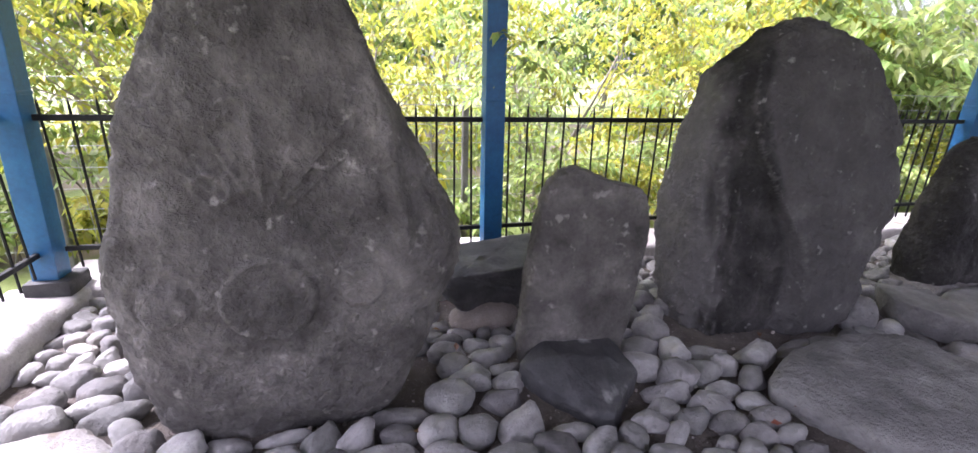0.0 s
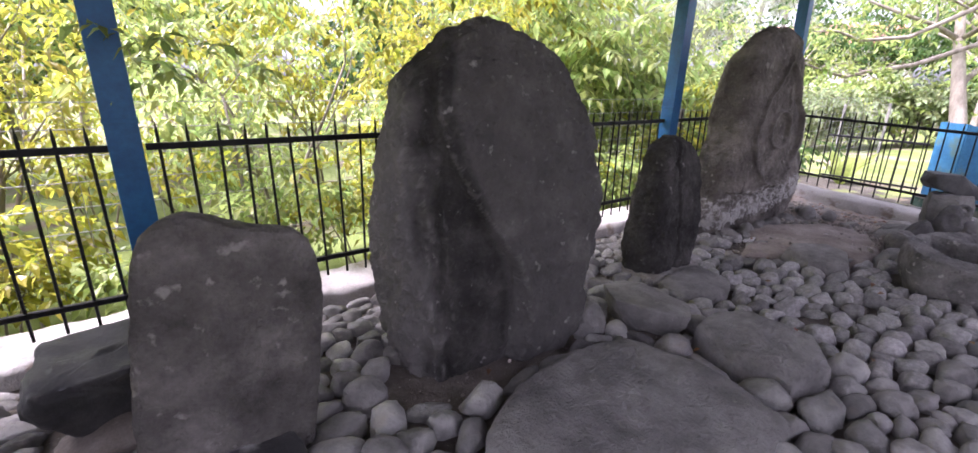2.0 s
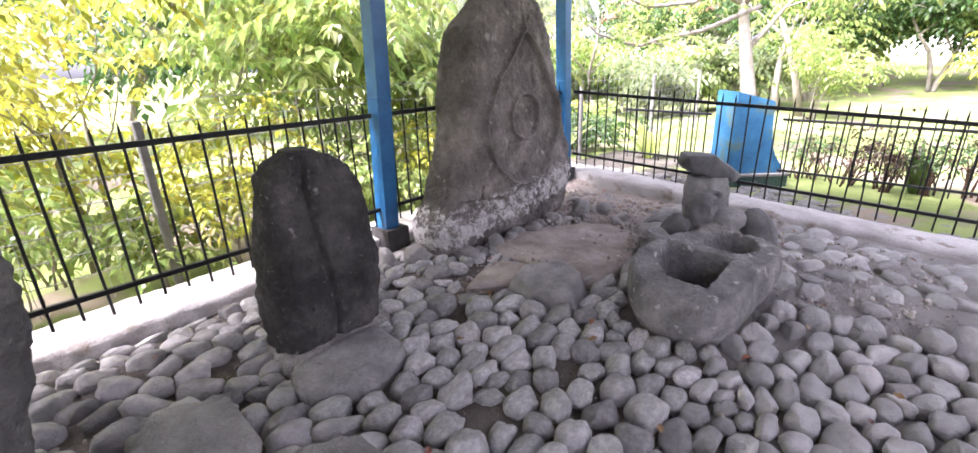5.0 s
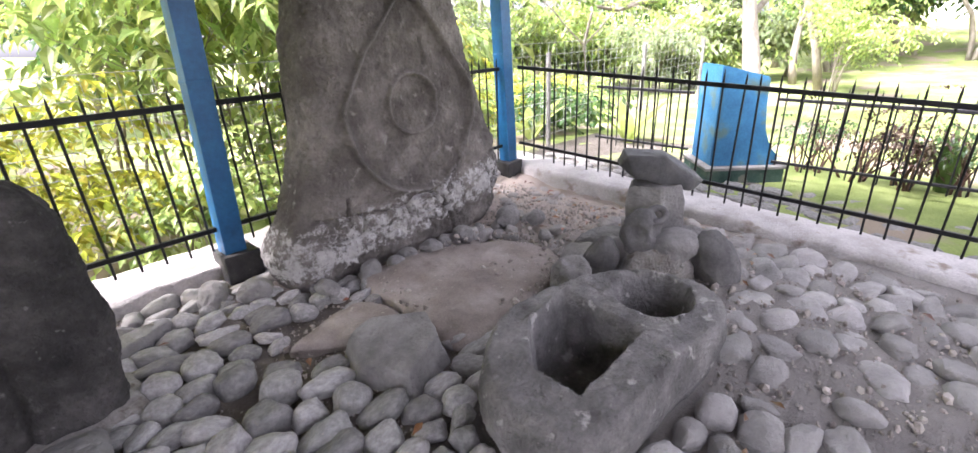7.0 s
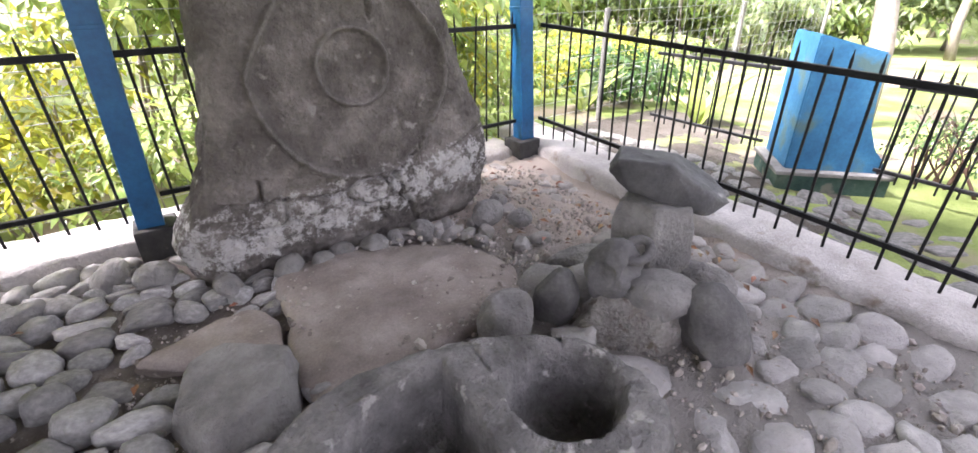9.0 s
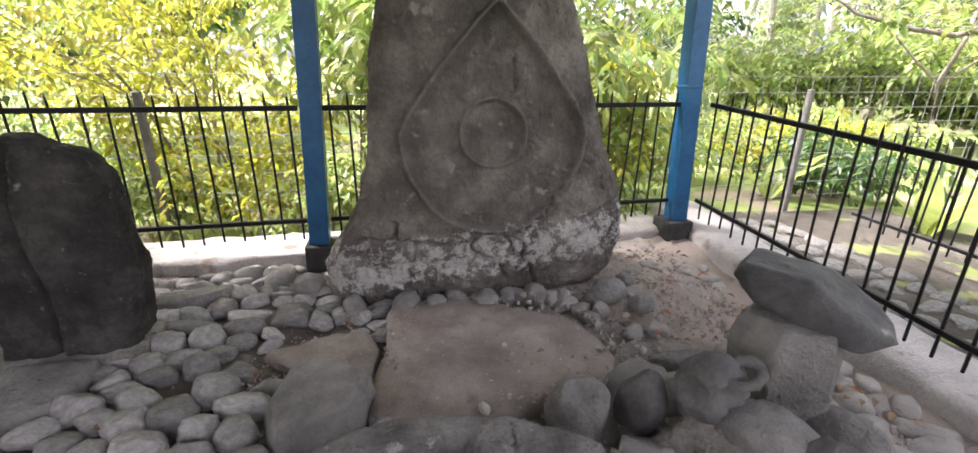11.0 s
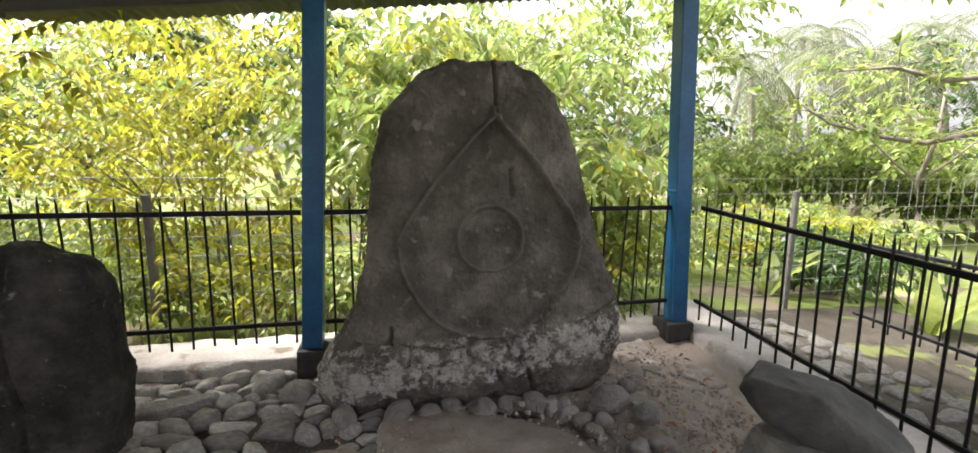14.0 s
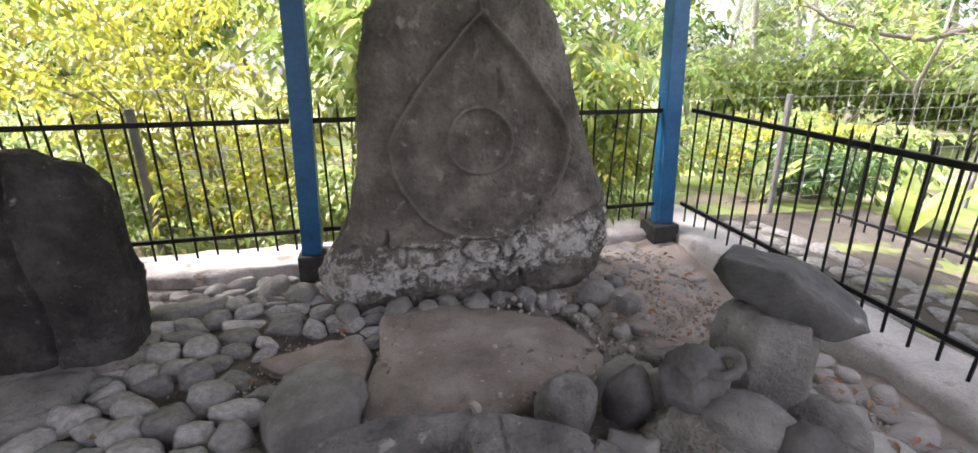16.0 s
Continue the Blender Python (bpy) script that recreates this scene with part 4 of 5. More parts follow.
cap = link("cap_stone", hewn([(-0.18, -0.13, -0.06), (0.19, -0.17, -0.10), (0.24, 0.12, -0.09), (-0.18, 0.14, -0.06), (-0.29, -0.06, 0.0), (-0.29, 0.05, 0.01), (-0.26, -0.11, 0.09), (-0.02, -0.14, 0.12), (0.05, 0.12, 0.11), (-0.24, 0.1, 0.10),
                              (0.33, -0.05, -0.05), (0.31, 0.06, -0.02), (0.24, 0.12, 0.03), (0.2, -0.13, 0.0)], 5.0, 0.011, 0.011), M_CAP)
cap.matrix_world = pose(6.53, -1.895, 0.552, 0, 8, -47) @ Matrix.Scale(0.94, 4)
tagged(cap, "dark angular cap stone balanced on the pedestal", "stone")
cupped = link("cupped_rock", dented(rock_bm(0.145, 0.125, 0.14, 43, flat=0.85, cuts=5), [((-0.02, -0.03, 0.12), 0.075, 0.035)]), M_ROCK)
cupped.matrix_world = pose(5.64, -1.81, 0.075, 0, 0, 20)
tagged(cupped, "rounded grey rock with a cupped top beside the trough", "rock")
rock("dark_cobble", 5.88, -1.86, 0.11, 0.11, 0.10, 0.175, 60, 44, M_DUSKY, "dark upright rounded cobble by the pedestal", cuts=3, tilt=(8, -12))
rock("mortar_mound", 6.09, -2.13, 0.03, 0.25, 0.19, 0.19, -25, 52, M_MORTAR, "rough pale mortar mound under the small rocks", "mortar", cuts=4, rough=0.16)
ringed = dented(rock_bm(0.125, 0.115, 0.145, 45, cuts=8, rough=0.12), [((-0.09, -0.07, 0.02), 0.07, 0.04), ((0.04, -0.10, 0.03), 0.06, 0.04)])
loop = [(0.085 + 0.052 * math.cos(a), -0.03 + 0.04 * math.sin(a), 0.10 + 0.03 * math.sin(a + 0.6)) for a in [2 * math.pi * q / 18 for q in range(19)]]
handle = tube(loop, [0.021 + 0.004 * math.sin(3 * q) for q in range(19)], 9)
handle_me = bpy.data.meshes.new("loop")
handle.to_mesh(handle_me)
handle.free()
ringed.from_mesh(handle_me)
bpy.data.meshes.remove(handle_me)
ringed_ob = link("ringed_rock", ringed, M_DUSKY)
ringed_ob.matrix_world = pose(6.05, -2.03, 0.29, 0, 0, -25)
tagged(ringed_ob, "weathered rock with a worn-through ring on its top", "rock")
rock("round_rock", 6.16, -2.20, 0.20, 0.155, 0.13, 0.105, -30, 46, M_ROCK, "rounded boulder set in mortar at the pedestal's foot", cuts=4, boxy=2.5)
rock("dark_cobble", 6.24, -2.42, 0.10, 0.115, 0.13, 0.23, 30, 47, M_DUSKY, "long dark cobble standing against the pedestal rocks", cuts=2, tilt=(-16, 10))
rock("grey_cobble", 6.55, -2.17, 0.05, 0.11, 0.17, 0.15, 25, 53, M_ROCK, "grey cobble leaning at the pedestal's back", cuts=3, tilt=(0, 12))
rock("flat_stone", 6.36, -1.62, 0.0, 0.27, 0.15, 0.11, -35, 54, M_ROCK, "low flat grey stone behind the pedestal rocks", flat=0.75, cuts=4)

# round cobbles propped along the carved stone's foot
rr = random.Random(9)
for i, (x, y, s) in enumerate(((5.00, -0.70, 0.09), (5.17, -0.73, 0.07), (5.29, -0.70, 0.085), (5.47, -0.75, 0.10), (5.62, -0.72, 0.065), (5.80, -0.75, 0.085), (5.97, -0.74, 0.055), (6.26, -0.80, 0.105), (6.40, -0.98, 0.085), (6.46, -0.66, 0.07), (4.40, -0.36, 0.11), (4.20, -0.20, 0.105), (4.70, -0.68, 0.085))):
    rock("round_cobble", x, y, s * 0.4, s * rr.uniform(0.95, 1.25), s * 0.85, s * rr.uniform(0.6, 0.95), rr.uniform(0, 180), 60 + i, M_ROCK, "round grey cobble propped at the carved stone's foot", "cobble", cuts=5, sub=3, tilt=(rr.uniform(-20, 20), rr.uniform(-20, 20)))

# ---- blue concrete plinth beyond the fence ----
def plinth():
    ob = holder("concrete_plinth", 9.16, -1.58, -0.22)
    prof = [(-0.26, 0.22), (0.22, 0.22), (0.44, 0.22), (0.43, 0.32), (0.34, 0.42), (0.26, 0.60), (0.23, 0.85), (0.22, 1.14), (-0.26, 1.27)]
    bm = bmesh.new()
    lo = [bm.verts.new((x, -0.28, z)) for x, z in prof]
    hi = [bm.verts.new((x, 0.28, z)) for x, z in prof]
    bm.faces.new(lo)
    bm.faces.new(hi[::-1])
    for i in range(len(prof)):
        j = (i + 1) % len(prof)
        bm.faces.new((lo[i], hi[i], hi[j], lo[j]))
    bmesh.ops.recalc_face_normals(bm, faces=bm.faces[:])
    bmesh.ops.bevel(bm, geom=[e for e in bm.edges if e.calc_length() > 0.3], offset=0.012, segments=2, affect="EDGES")
    part("pillar", bm, M_BLUE_OLD, ob, "faded blue painted pillar with a curved foot")
    part("foot", box(-0.32, 0.50, -0.34, 0.34, -0.15, 0.20, 0.02), M_MOSS, ob, "dark mossy green concrete foot")
    part("ledge", box(-0.34, 0.52, -0.36, 0.36, 0.19, 0.225, 0.01), M_POST, ob, "pale worn concrete ledge")
    ob.rotation_euler = (0, 0, radians(-50))
    return tagged(ob, "faded blue concrete plinth with a sloping top outside the fence", "plinth")


plinth()


# ---- plants ----
def leaf_cloud(leaves, length, width, rnd):
    """Pointed leaves of two bent halves: each has a base and a way to grow."""
    verts, faces = [], []
    for p, d in leaves:
        L = length * rnd.uniform(0.7, 1.25)
        W = width * rnd.uniform(0.75, 1.25)
        s = d.cross(Vector((rnd.gauss(0, 0.3), rnd.gauss(0, 0.3), 1))).normalized()
        up = s.cross(d)
        b = len(verts)
        verts += [p, p + d * L * 0.42 + s * W * 0.5 + up * W * 0.12, p + d * L - up * L * 0.2, p + d * L * 0.42 - s * W * 0.5 + up * W * 0.12, p + d * L * 0.5 - up * L * 0.03]
        faces += [(b, b + 1, b + 4), (b + 1, b + 2, b + 4), (b + 2, b + 3, b + 4), (b + 3, b, b + 4)]
    return verts, faces


def branch_tree(name, x, y, h, spread, leaf_mat, seed, leaf=(0.10, 0.045), count=2600, stems=3, z=None, label="", low=0.25, spray=9, bark=None, category="shrub", trunk_r=0.025, group="shrubs behind the fence"):
    """A shrub or tree: thin stems that fork, and sprays of leaves along their twigs."""
    rnd = random.Random(seed)
    z = ground_height(x, y) if z is None else z
    ob = holder(name, x, y, z)
    wood = bmesh.new()
    tips = []

    def grow(p, d, length, r, depth):
        pts, rad = [p], [r]
        q = p
        for i in range(4):
            d = (d + Vector((rnd.gauss(0, 0.16), rnd.gauss(0, 0.16), rnd.gauss(0.03, 0.08)))).normalized()
            q = q + d * length / 4
            pts.append(q)
            rad.append(r * (1 - 0.16 * (i + 1)))
            if depth >= 1:
                tips.append((q, d))
        t = tube(pts, rad, 5 if depth else 7)
        me = bpy.data.meshes.new("tmp")
        t.to_mesh(me)
        t.free()
        wood.from_mesh(me)
        bpy.data.meshes.remove(me)
        if depth < 3:
            for _ in range(3 if depth < 2 else 2):
                k = rnd.randint(1 if depth else 2, 4)
                az = rnd.uniform(0, 2 * math.pi)
                nd = (d * 0.55 + Vector((math.cos(az), math.sin(az), rnd.uniform(-0.1, 0.6))) * spread).normalized()
                grow(pts[k], nd, length * rnd.uniform(0.5, 0.75), rad[k] * 0.6, depth + 1)

    for s in range(stems):
        az = rnd.uniform(0, 2 * math.pi)
        lean = rnd.uniform(0.05, 0.35) if stems > 1 else 0.05
        grow(Vector((0.1 * math.cos(az), 0.1 * math.sin(az), -0.05)), Vector((lean * math.cos(az), lean * math.sin(az), 1)).normalized(), h * rnd.uniform(0.5, 0.68), trunk_r, 0)
    part("trunk", wood, bark or M_BARK, ob, smooth=True)
    leaves = []
    per = max(1, count // spray)
    for _ in range(per):
        q, d = tips[rnd.randrange(len(tips))]
        if q.z < h * low and rnd.random() < 0.6:
            continue
        az = rnd.uniform(0, 2 * math.pi)
        ax = Vector((math.cos(az), math.sin(az), rnd.uniform(-0.25, 0.45))).normalized()
        side = ax.cross(Vector((0, 0, 1))).normalized()
        q = q + Vector((rnd.gauss(0, 0.07), rnd.gauss(0, 0.07), rnd.gauss(0, 0.07))) * h * 0.5
        gap = leaf[1] * 0.95
        for i in range(spray):
            sg = 1 if i % 2 else -1
            ax = (ax + Vector((0, 0, -0.07))).normalized()
            q = q + ax * gap
            way = (ax * 0.55 + side * sg * 0.9 + Vector((rnd.gauss(0, 0.12), rnd.gauss(0, 0.12), rnd.gauss(-0.38, 0.2)))).normalized()
            if i == spray - 1:
                way = (ax + Vector((0, 0, -0.3))).normalized()
            leaves.append((q, way))
    v, f = leaf_cloud(leaves, leaf[0], leaf[1], rnd)
    from_arrays("crown", v, f, leaf_mat, ob, smooth=False)
    return tagged(ob, label, category, group)


SHRUB_Y = "bushy shrub with small yellow-green leaves behind the fence"
SHRUB_G = "light green leafy shrub with drooping leaves"
rnd = random.Random(5)
k = 0
for x in np.arange(-5.0, 6.8, 1.95):
    y = 1.7 + rnd.uniform(-0.3, 0.9)
    yellow = x < 3.4
    branch_tree("shrub", x, y, rnd.uniform(2.7, 3.6), 0.75, M_LEAF_GREEN if not yellow or k % 4 == 3 else M_LEAF_YELLOW, 100 + k, (0.10, 0.042) if yellow else (0.22, 0.082),
                2200 if yellow else 1700, 3, label=SHRUB_Y if yellow else SHRUB_G)
    k += 1
for x, y, h in ((5.75, 2.6, 3.6), (7.0, 2.9, 3.3)):
    branch_tree("shrub", x, y, h, 0.75, M_LEAF_GREEN, 150 + k, (0.26, 0.088), 800, 3, label=SHRUB_G, low=0.2)
    k += 1
for x in np.arange(-8, 7, 2.1):
    y = 4.2 + rnd.uniform(-0.4, 2.0)
    branch_tree("shrub", x, y, rnd.uniform(4.6, 6.2), 0.8, (M_LEAF_YELLOW, M_LEAF_GREEN, M_LEAF_YELLOW)[k % 3], 200 + k, (0.18, 0.075), 2400, 3, label=SHRUB_Y)
    k += 1
for x in np.arange(-6.5, 7.8, 1.5):
    branch_tree("shrub", x, 2.0 + rnd.uniform(-0.5, 1.6), rnd.uniform(1.5, 2.2), 0.9, (M_LEAF_YELLOW, M_LEAF_GREEN, M_LEAF_YELLOW)[k % 3], 500 + k, (0.12, 0.05), 1100, 4, label="leafy yellow-green thicket behind the wire fence", low=0.0, trunk_r=0.014)
    k += 1
for x in np.arange(-6, 7.6, 0.75):
    branch_tree("low_shrub", x, 0.95 + rnd.uniform(-0.1, 0.5), rnd.uniform(0.6, 1.15), 0.9, (M_LEAF_GREEN, M_LEAF_YELLOW, M_LEAF_GREEN)[k % 3], 300 + k, (0.10, 0.05), 700, 4, label="low green undergrowth along the fence", low=0.0, trunk_r=0.01)
    k += 1


def bearing(deg, dist):
    """A place at a compass bearing and distance from the shelter's middle."""
    return 4.5 + dist * math.sin(radians(deg)), -3.1 + dist * math.cos(radians(deg))


# far woods
for i in range(20):
    deg = -48 + i * 7.6
    dist = rnd.uniform(15, 22) if deg < 35 else rnd.uniform(26, 36)
    if 58 < deg < 82:
        continue
    x, y = bearing(deg, dist)
    branch_tree("tree", x, y, rnd.uniform(4.5, 6.5) if deg > 35 else rnd.uniform(6, 8), 0.85, (M_LEAF_GREEN, M_LEAF_DARK)[i % 2], 400 + i, (0.36, 0.17), 2300, 1, label="broad leafy tree in the woods beyond", category="tree", trunk_r=0.13, low=0.05, group="far trees")


def palm(x, y, h, seed):
    rn = random.Random(seed)
    z = ground_height(x, y)
    ob = holder("coconut_palm", x, y, z)
    lx, ly = rn.uniform(-0.12, 0.12) * h, rn.uniform(-0.12, 0.12) * h
    pts = [(lx * (i / 8) ** 1.6, ly * (i / 8) ** 1.6, h * i / 8 - 0.2 * (i == 0)) for i in range(9)]
    part("trunk", tube(pts, [0.2 - 0.012 * i for i in range(9)], 9), M_PALM_BARK, ob, smooth=True)
    top = Vector(pts[-1])
    for f in range(15):
        az = f * 2.4 + rn.uniform(-0.2, 0.2)
        rise = rn.uniform(-0.5, 0.95)
        L = rn.uniform(2.6, 3.6)
        verts, faces = [], []
        p = top.copy()
        d = Vector((math.cos(az) * math.cos(rise), math.sin(az) * math.cos(rise), math.sin(rise)))
        for s in range(22):
            nd = (d + Vector((0, 0, -0.085))).normalized()
            q = p + nd * L / 22
            side = nd.cross(Vector((0, 0, 1))).normalized()
            up = side.cross(nd)
            b = len(verts)
            verts += [p + up * 0.02, p - up * 0.02, q - up * 0.02, q + up * 0.02]
            faces.append((b, b + 1, b + 2, b + 3))
            wl_ = 0.75 * math.sin(math.pi * (s + 2) / 25) + 0.1
            for sg in (-1, 1):
                e = q + side * sg * wl_ + nd * wl_ * 0.5 - Vector((0, 0, wl_ * rn.uniform(0.35, 0.8)))
                b = len(verts)
                verts += [p, p + nd * 0.07, e]
                faces.append((b, b + 1, b + 2))
            p, d = q, nd
        from_arrays("frond", verts, faces, M_LEAF_PALM, ob, smooth=False)
    return tagged(ob, "tall coconut palm with a slender pale trunk", "palm", "far palms")


for i, (deg, dist, h) in enumerate(((40, 30, 7.4), (43, 25, 6.2), (46, 33, 8.0), (48, 27, 6.6), (50, 36, 8.6), (52, 24, 6.4), (54, 30, 7.0), (56, 38, 8.4), (58, 26, 6.0), (60, 32, 7.6), (63, 35, 8.2), (66, 29, 7.0), (70, 38, 8.6), (75, 36, 8.0))):
    x, y = bearing(deg, dist)
    palm(x, y, h, 600 + i)

for i in range(16):
    x, y = 8.3 + rnd.uniform(0, 6.5), 0.6 + rnd.uniform(0.4, 6.0)
    branch_tree("low_shrub", x, y, rnd.uniform(0.7, 1.3), 0.9, (M_LEAF_GREEN, M_LEAF_YELLOW, M_LEAF_DARK)[i % 3], 800 + i, (0.16, 0.075), 700, 5, label="lush green undergrowth beyond the eastern fence", low=0.0, trunk_r=0.01)
for i in range(11):
    x, y = bearing(63 + i * 4.9, rnd.uniform(21, 28))
    branch_tree("tree", x, y, rnd.uniform(4.5, 7.0), 0.9, (M_LEAF_DARK, M_LEAF_GREEN, M_LEAF_DARK)[i % 3], 860 + i, (0.3, 0.15), 2400, 2, label="leafy tree along the garden's far edge", category="tree", trunk_r=0.12, low=0.0, group="far trees")
for i in range(10):
    x, y = bearing(38 + i * 4.5, rnd.uniform(17, 23))
    branch_tree("tree", x, y, rnd.uniform(2.6, 4.2), 0.95, (M_LEAF_HAZE, M_LEAF_GREEN)[i % 2], 840 + i, (0.26, 0.13), 2200, 3, label="dense green thicket below the palms", category="tree", trunk_r=0.05, low=0.0, group="far trees")

# trees of the garden to the east
garden_tree = branch_tree("garden_tree", 12.3, -0.9, 6.8, 1.05, M_LEAF_GREEN, 701, (0.17, 0.075), 1700, 1, label="pale-barked garden tree with thin spreading branches", category="tree", trunk_r=0.17, low=0.25, group="garden trees")


def bough(tree, points, seed):
    """A thin bough that droops from the tree's trunk, with leafy twigs at its end."""
    rn = random.Random(seed)
    pts = [Vector(p) - tree.location for p in points]
    part("bough", tube(pts, [0.045 * (1 - 0.8 * i / (len(pts) - 1)) for i in range(len(pts))], 7), M_BARK, tree, smooth=True)
    leaves = []
    for i in range(2, len(pts)):
        for _ in range(4):
            q = pts[i - 1].lerp(pts[i], rn.random())
            d = Vector((rn.gauss(0, 1), rn.gauss(0, 1), rn.uniform(-0.2, 0.7))).normalized()
            tip = q + d * rn.uniform(0.15, 0.45)
            part("twig", tube([q, q.lerp(tip, 0.5) + Vector((0, 0, 0.03)), tip], [0.008, 0.006, 0.003], 5), M_BARK, tree)
            for _ in range(9):
                w = (d + Vector((rn.gauss(0, 0.7), rn.gauss(0, 0.7), rn.gauss(0, 0.5)))).normalized()
                leaves.append((tip + Vector((rn.gauss(0, 0.04), rn.gauss(0, 0.04), rn.gauss(0, 0.03))), w))
    v_, f_ = leaf_cloud(leaves, 0.15, 0.06, rn)
    from_arrays("bough_leaves", v_, f_, M_LEAF_GREEN, tree, smooth=False)


bough(garden_tree, [(12.3, -0.9, 2.3), (11.2, -0.27, 1.9), (10.4, 0.18, 1.77), (10.1, 0.33, 1.68), (9.8, 0.51, 1.74), (9.4, 0.75, 1.88), (9.1, 0.9, 2.12)], 3)
bough(garden_tree, [(12.3, -0.9, 3.0), (11.0, -0.16, 2.35), (10.2, 0.28, 2.27), (9.8, 0.51, 2.41), (9.4, 0.73, 2.39)], 4)
x, y = bearing(57, 14)
branch_tree("garden_tree", x, y, 6.0, 0.95, M_LEAF_GREEN, 702, (0.17, 0.08), 900, 1, label="slim garden tree with sparse hanging leaves", category="tree", trunk_r=0.08, low=0.4, group="garden trees")
x, y = bearing(79, 17)
branch_tree("garden_tree", x, y, 7.0, 0.7, M_LEAF_DARK, 705, (0.2, 0.09), 900, 1, label="slender pale tree at the lawn's far side", category="tree", trunk_r=0.13, low=0.5, group="garden trees")
x, y = bearing(81.5, 16)
branch_tree("garden_tree", x, y, 7.5, 0.7, M_LEAF_DARK, 706, (0.2, 0.09), 900, 1, label="slender pale tree at the lawn's far side", category="tree", trunk_r=0.13, low=0.5, group="garden trees")
x, y = bearing(83, 15)
branch_tree("round_bush", x, y, 2.6, 0.9, M_LEAF_GREEN, 703, (0.13, 0.06), 3200, 4, label="rounded light green bush on the lawn", category="bush", low=0.0, group="garden bushes")
x, y = bearing(100, 14)
branch_tree("round_bush", x, y, 2.6, 0.9, M_LEAF_YELLOW, 704, (0.2, 0.07), 1800, 4, label="yellow-green bush at the lawn's edge", category="bush", low=0.0, group="garden bushes")
for i in range(9):
    branch_tree("hedge_shrub", 9.75 + rnd.uniform(-0.15, 0.2), -2.3 - i * 0.42, rnd.uniform(0.62, 0.8), 0.5, M_LEAF_RED if i % 3 else M_LEAF_DARK, 720 + i, (0.06, 0.03), 520, 8, bark=M_TWIG, label="clipped woody shrub with dark leaves in the garden bed", category="shrub", low=0.45, trunk_r=0.016, group="garden bed shrubs")



def broad_leaves(name, x, y, z, n, length, width, rise, seed, mat, label, category):
    """A clump of long broad blades that rise from one foot, each a part."""
    rn = random.Random(seed)
    ob = holder(name, x, y, z)
    for i in range(n):
        az = i * 2.4 + rn.uniform(-0.3, 0.3)
        d = Vector((math.cos(az), math.sin(az), rise + rn.uniform(-0.2, 0.4))).normalized()
        p = Vector((0.04 * math.cos(az), 0.04 * math.sin(az), -0.03))
        L = length * rn.uniform(0.75, 1.15)
        verts, faces = [], []
        for s in range(11):
            w = width * math.sin(math.pi * min(1.0, 0.06 + s / 10.6)) ** 0.7 * 0.5
            side = d.cross(Vector((0, 0, 1))).normalized()
            up = side.cross(d)
            verts += [p + side * w + up * w * 0.25, p.copy(), p - side * w + up * w * 0.25]
            d = (d + Vector((math.cos(az), math.sin(az), 0)) * 0.02 + Vector((0, 0, -0.09 / max(rise, 0.4)))).normalized()
            p = p + d * L / 10
        for s in range(10):
            for q in (0, 1):
                faces.append((s * 3 + q, s * 3 + q + 1, s * 3 + q + 4, s * 3 + q + 3))
        from_arrays("blade", verts, faces, mat, ob)
    return tagged(ob, label, category)


broad_leaves("banana_plant", 10.2, 0.1, ground_height(10.2, 0.1), 6, 0.8, 0.2, 1.8, 3, M_LEAF_GREEN, "young banana plant with broad bright green leaves", "plant")
broad_leaves("banana_plant", 9.6, 1.5, ground_height(9.6, 1.5), 6, 0.8, 0.2, 1.6, 4, M_LEAF_GREEN, "young banana plant with broad bright green leaves", "plant")
broad_leaves("snake_plant", 9.7, -3.45, -0.28, 6, 0.75, 0.08, 6.0, 5, M_LEAF_DARK, "upright snake plant with stiff green blades", "plant")
bed = sheet(7.70, 10.6, -7.5, 0.9, 60, 120, lambda x, y: -0.10 - 0.03 * (x - 7.7) + 0.03 * fbm((x, y, 7), 2.0) + 0.03 * y * 0.6, "garden_bed", M_GRAVEL)
tagged(bed, "gravelly earth strip outside the eastern fence", "ground", kind="structure")


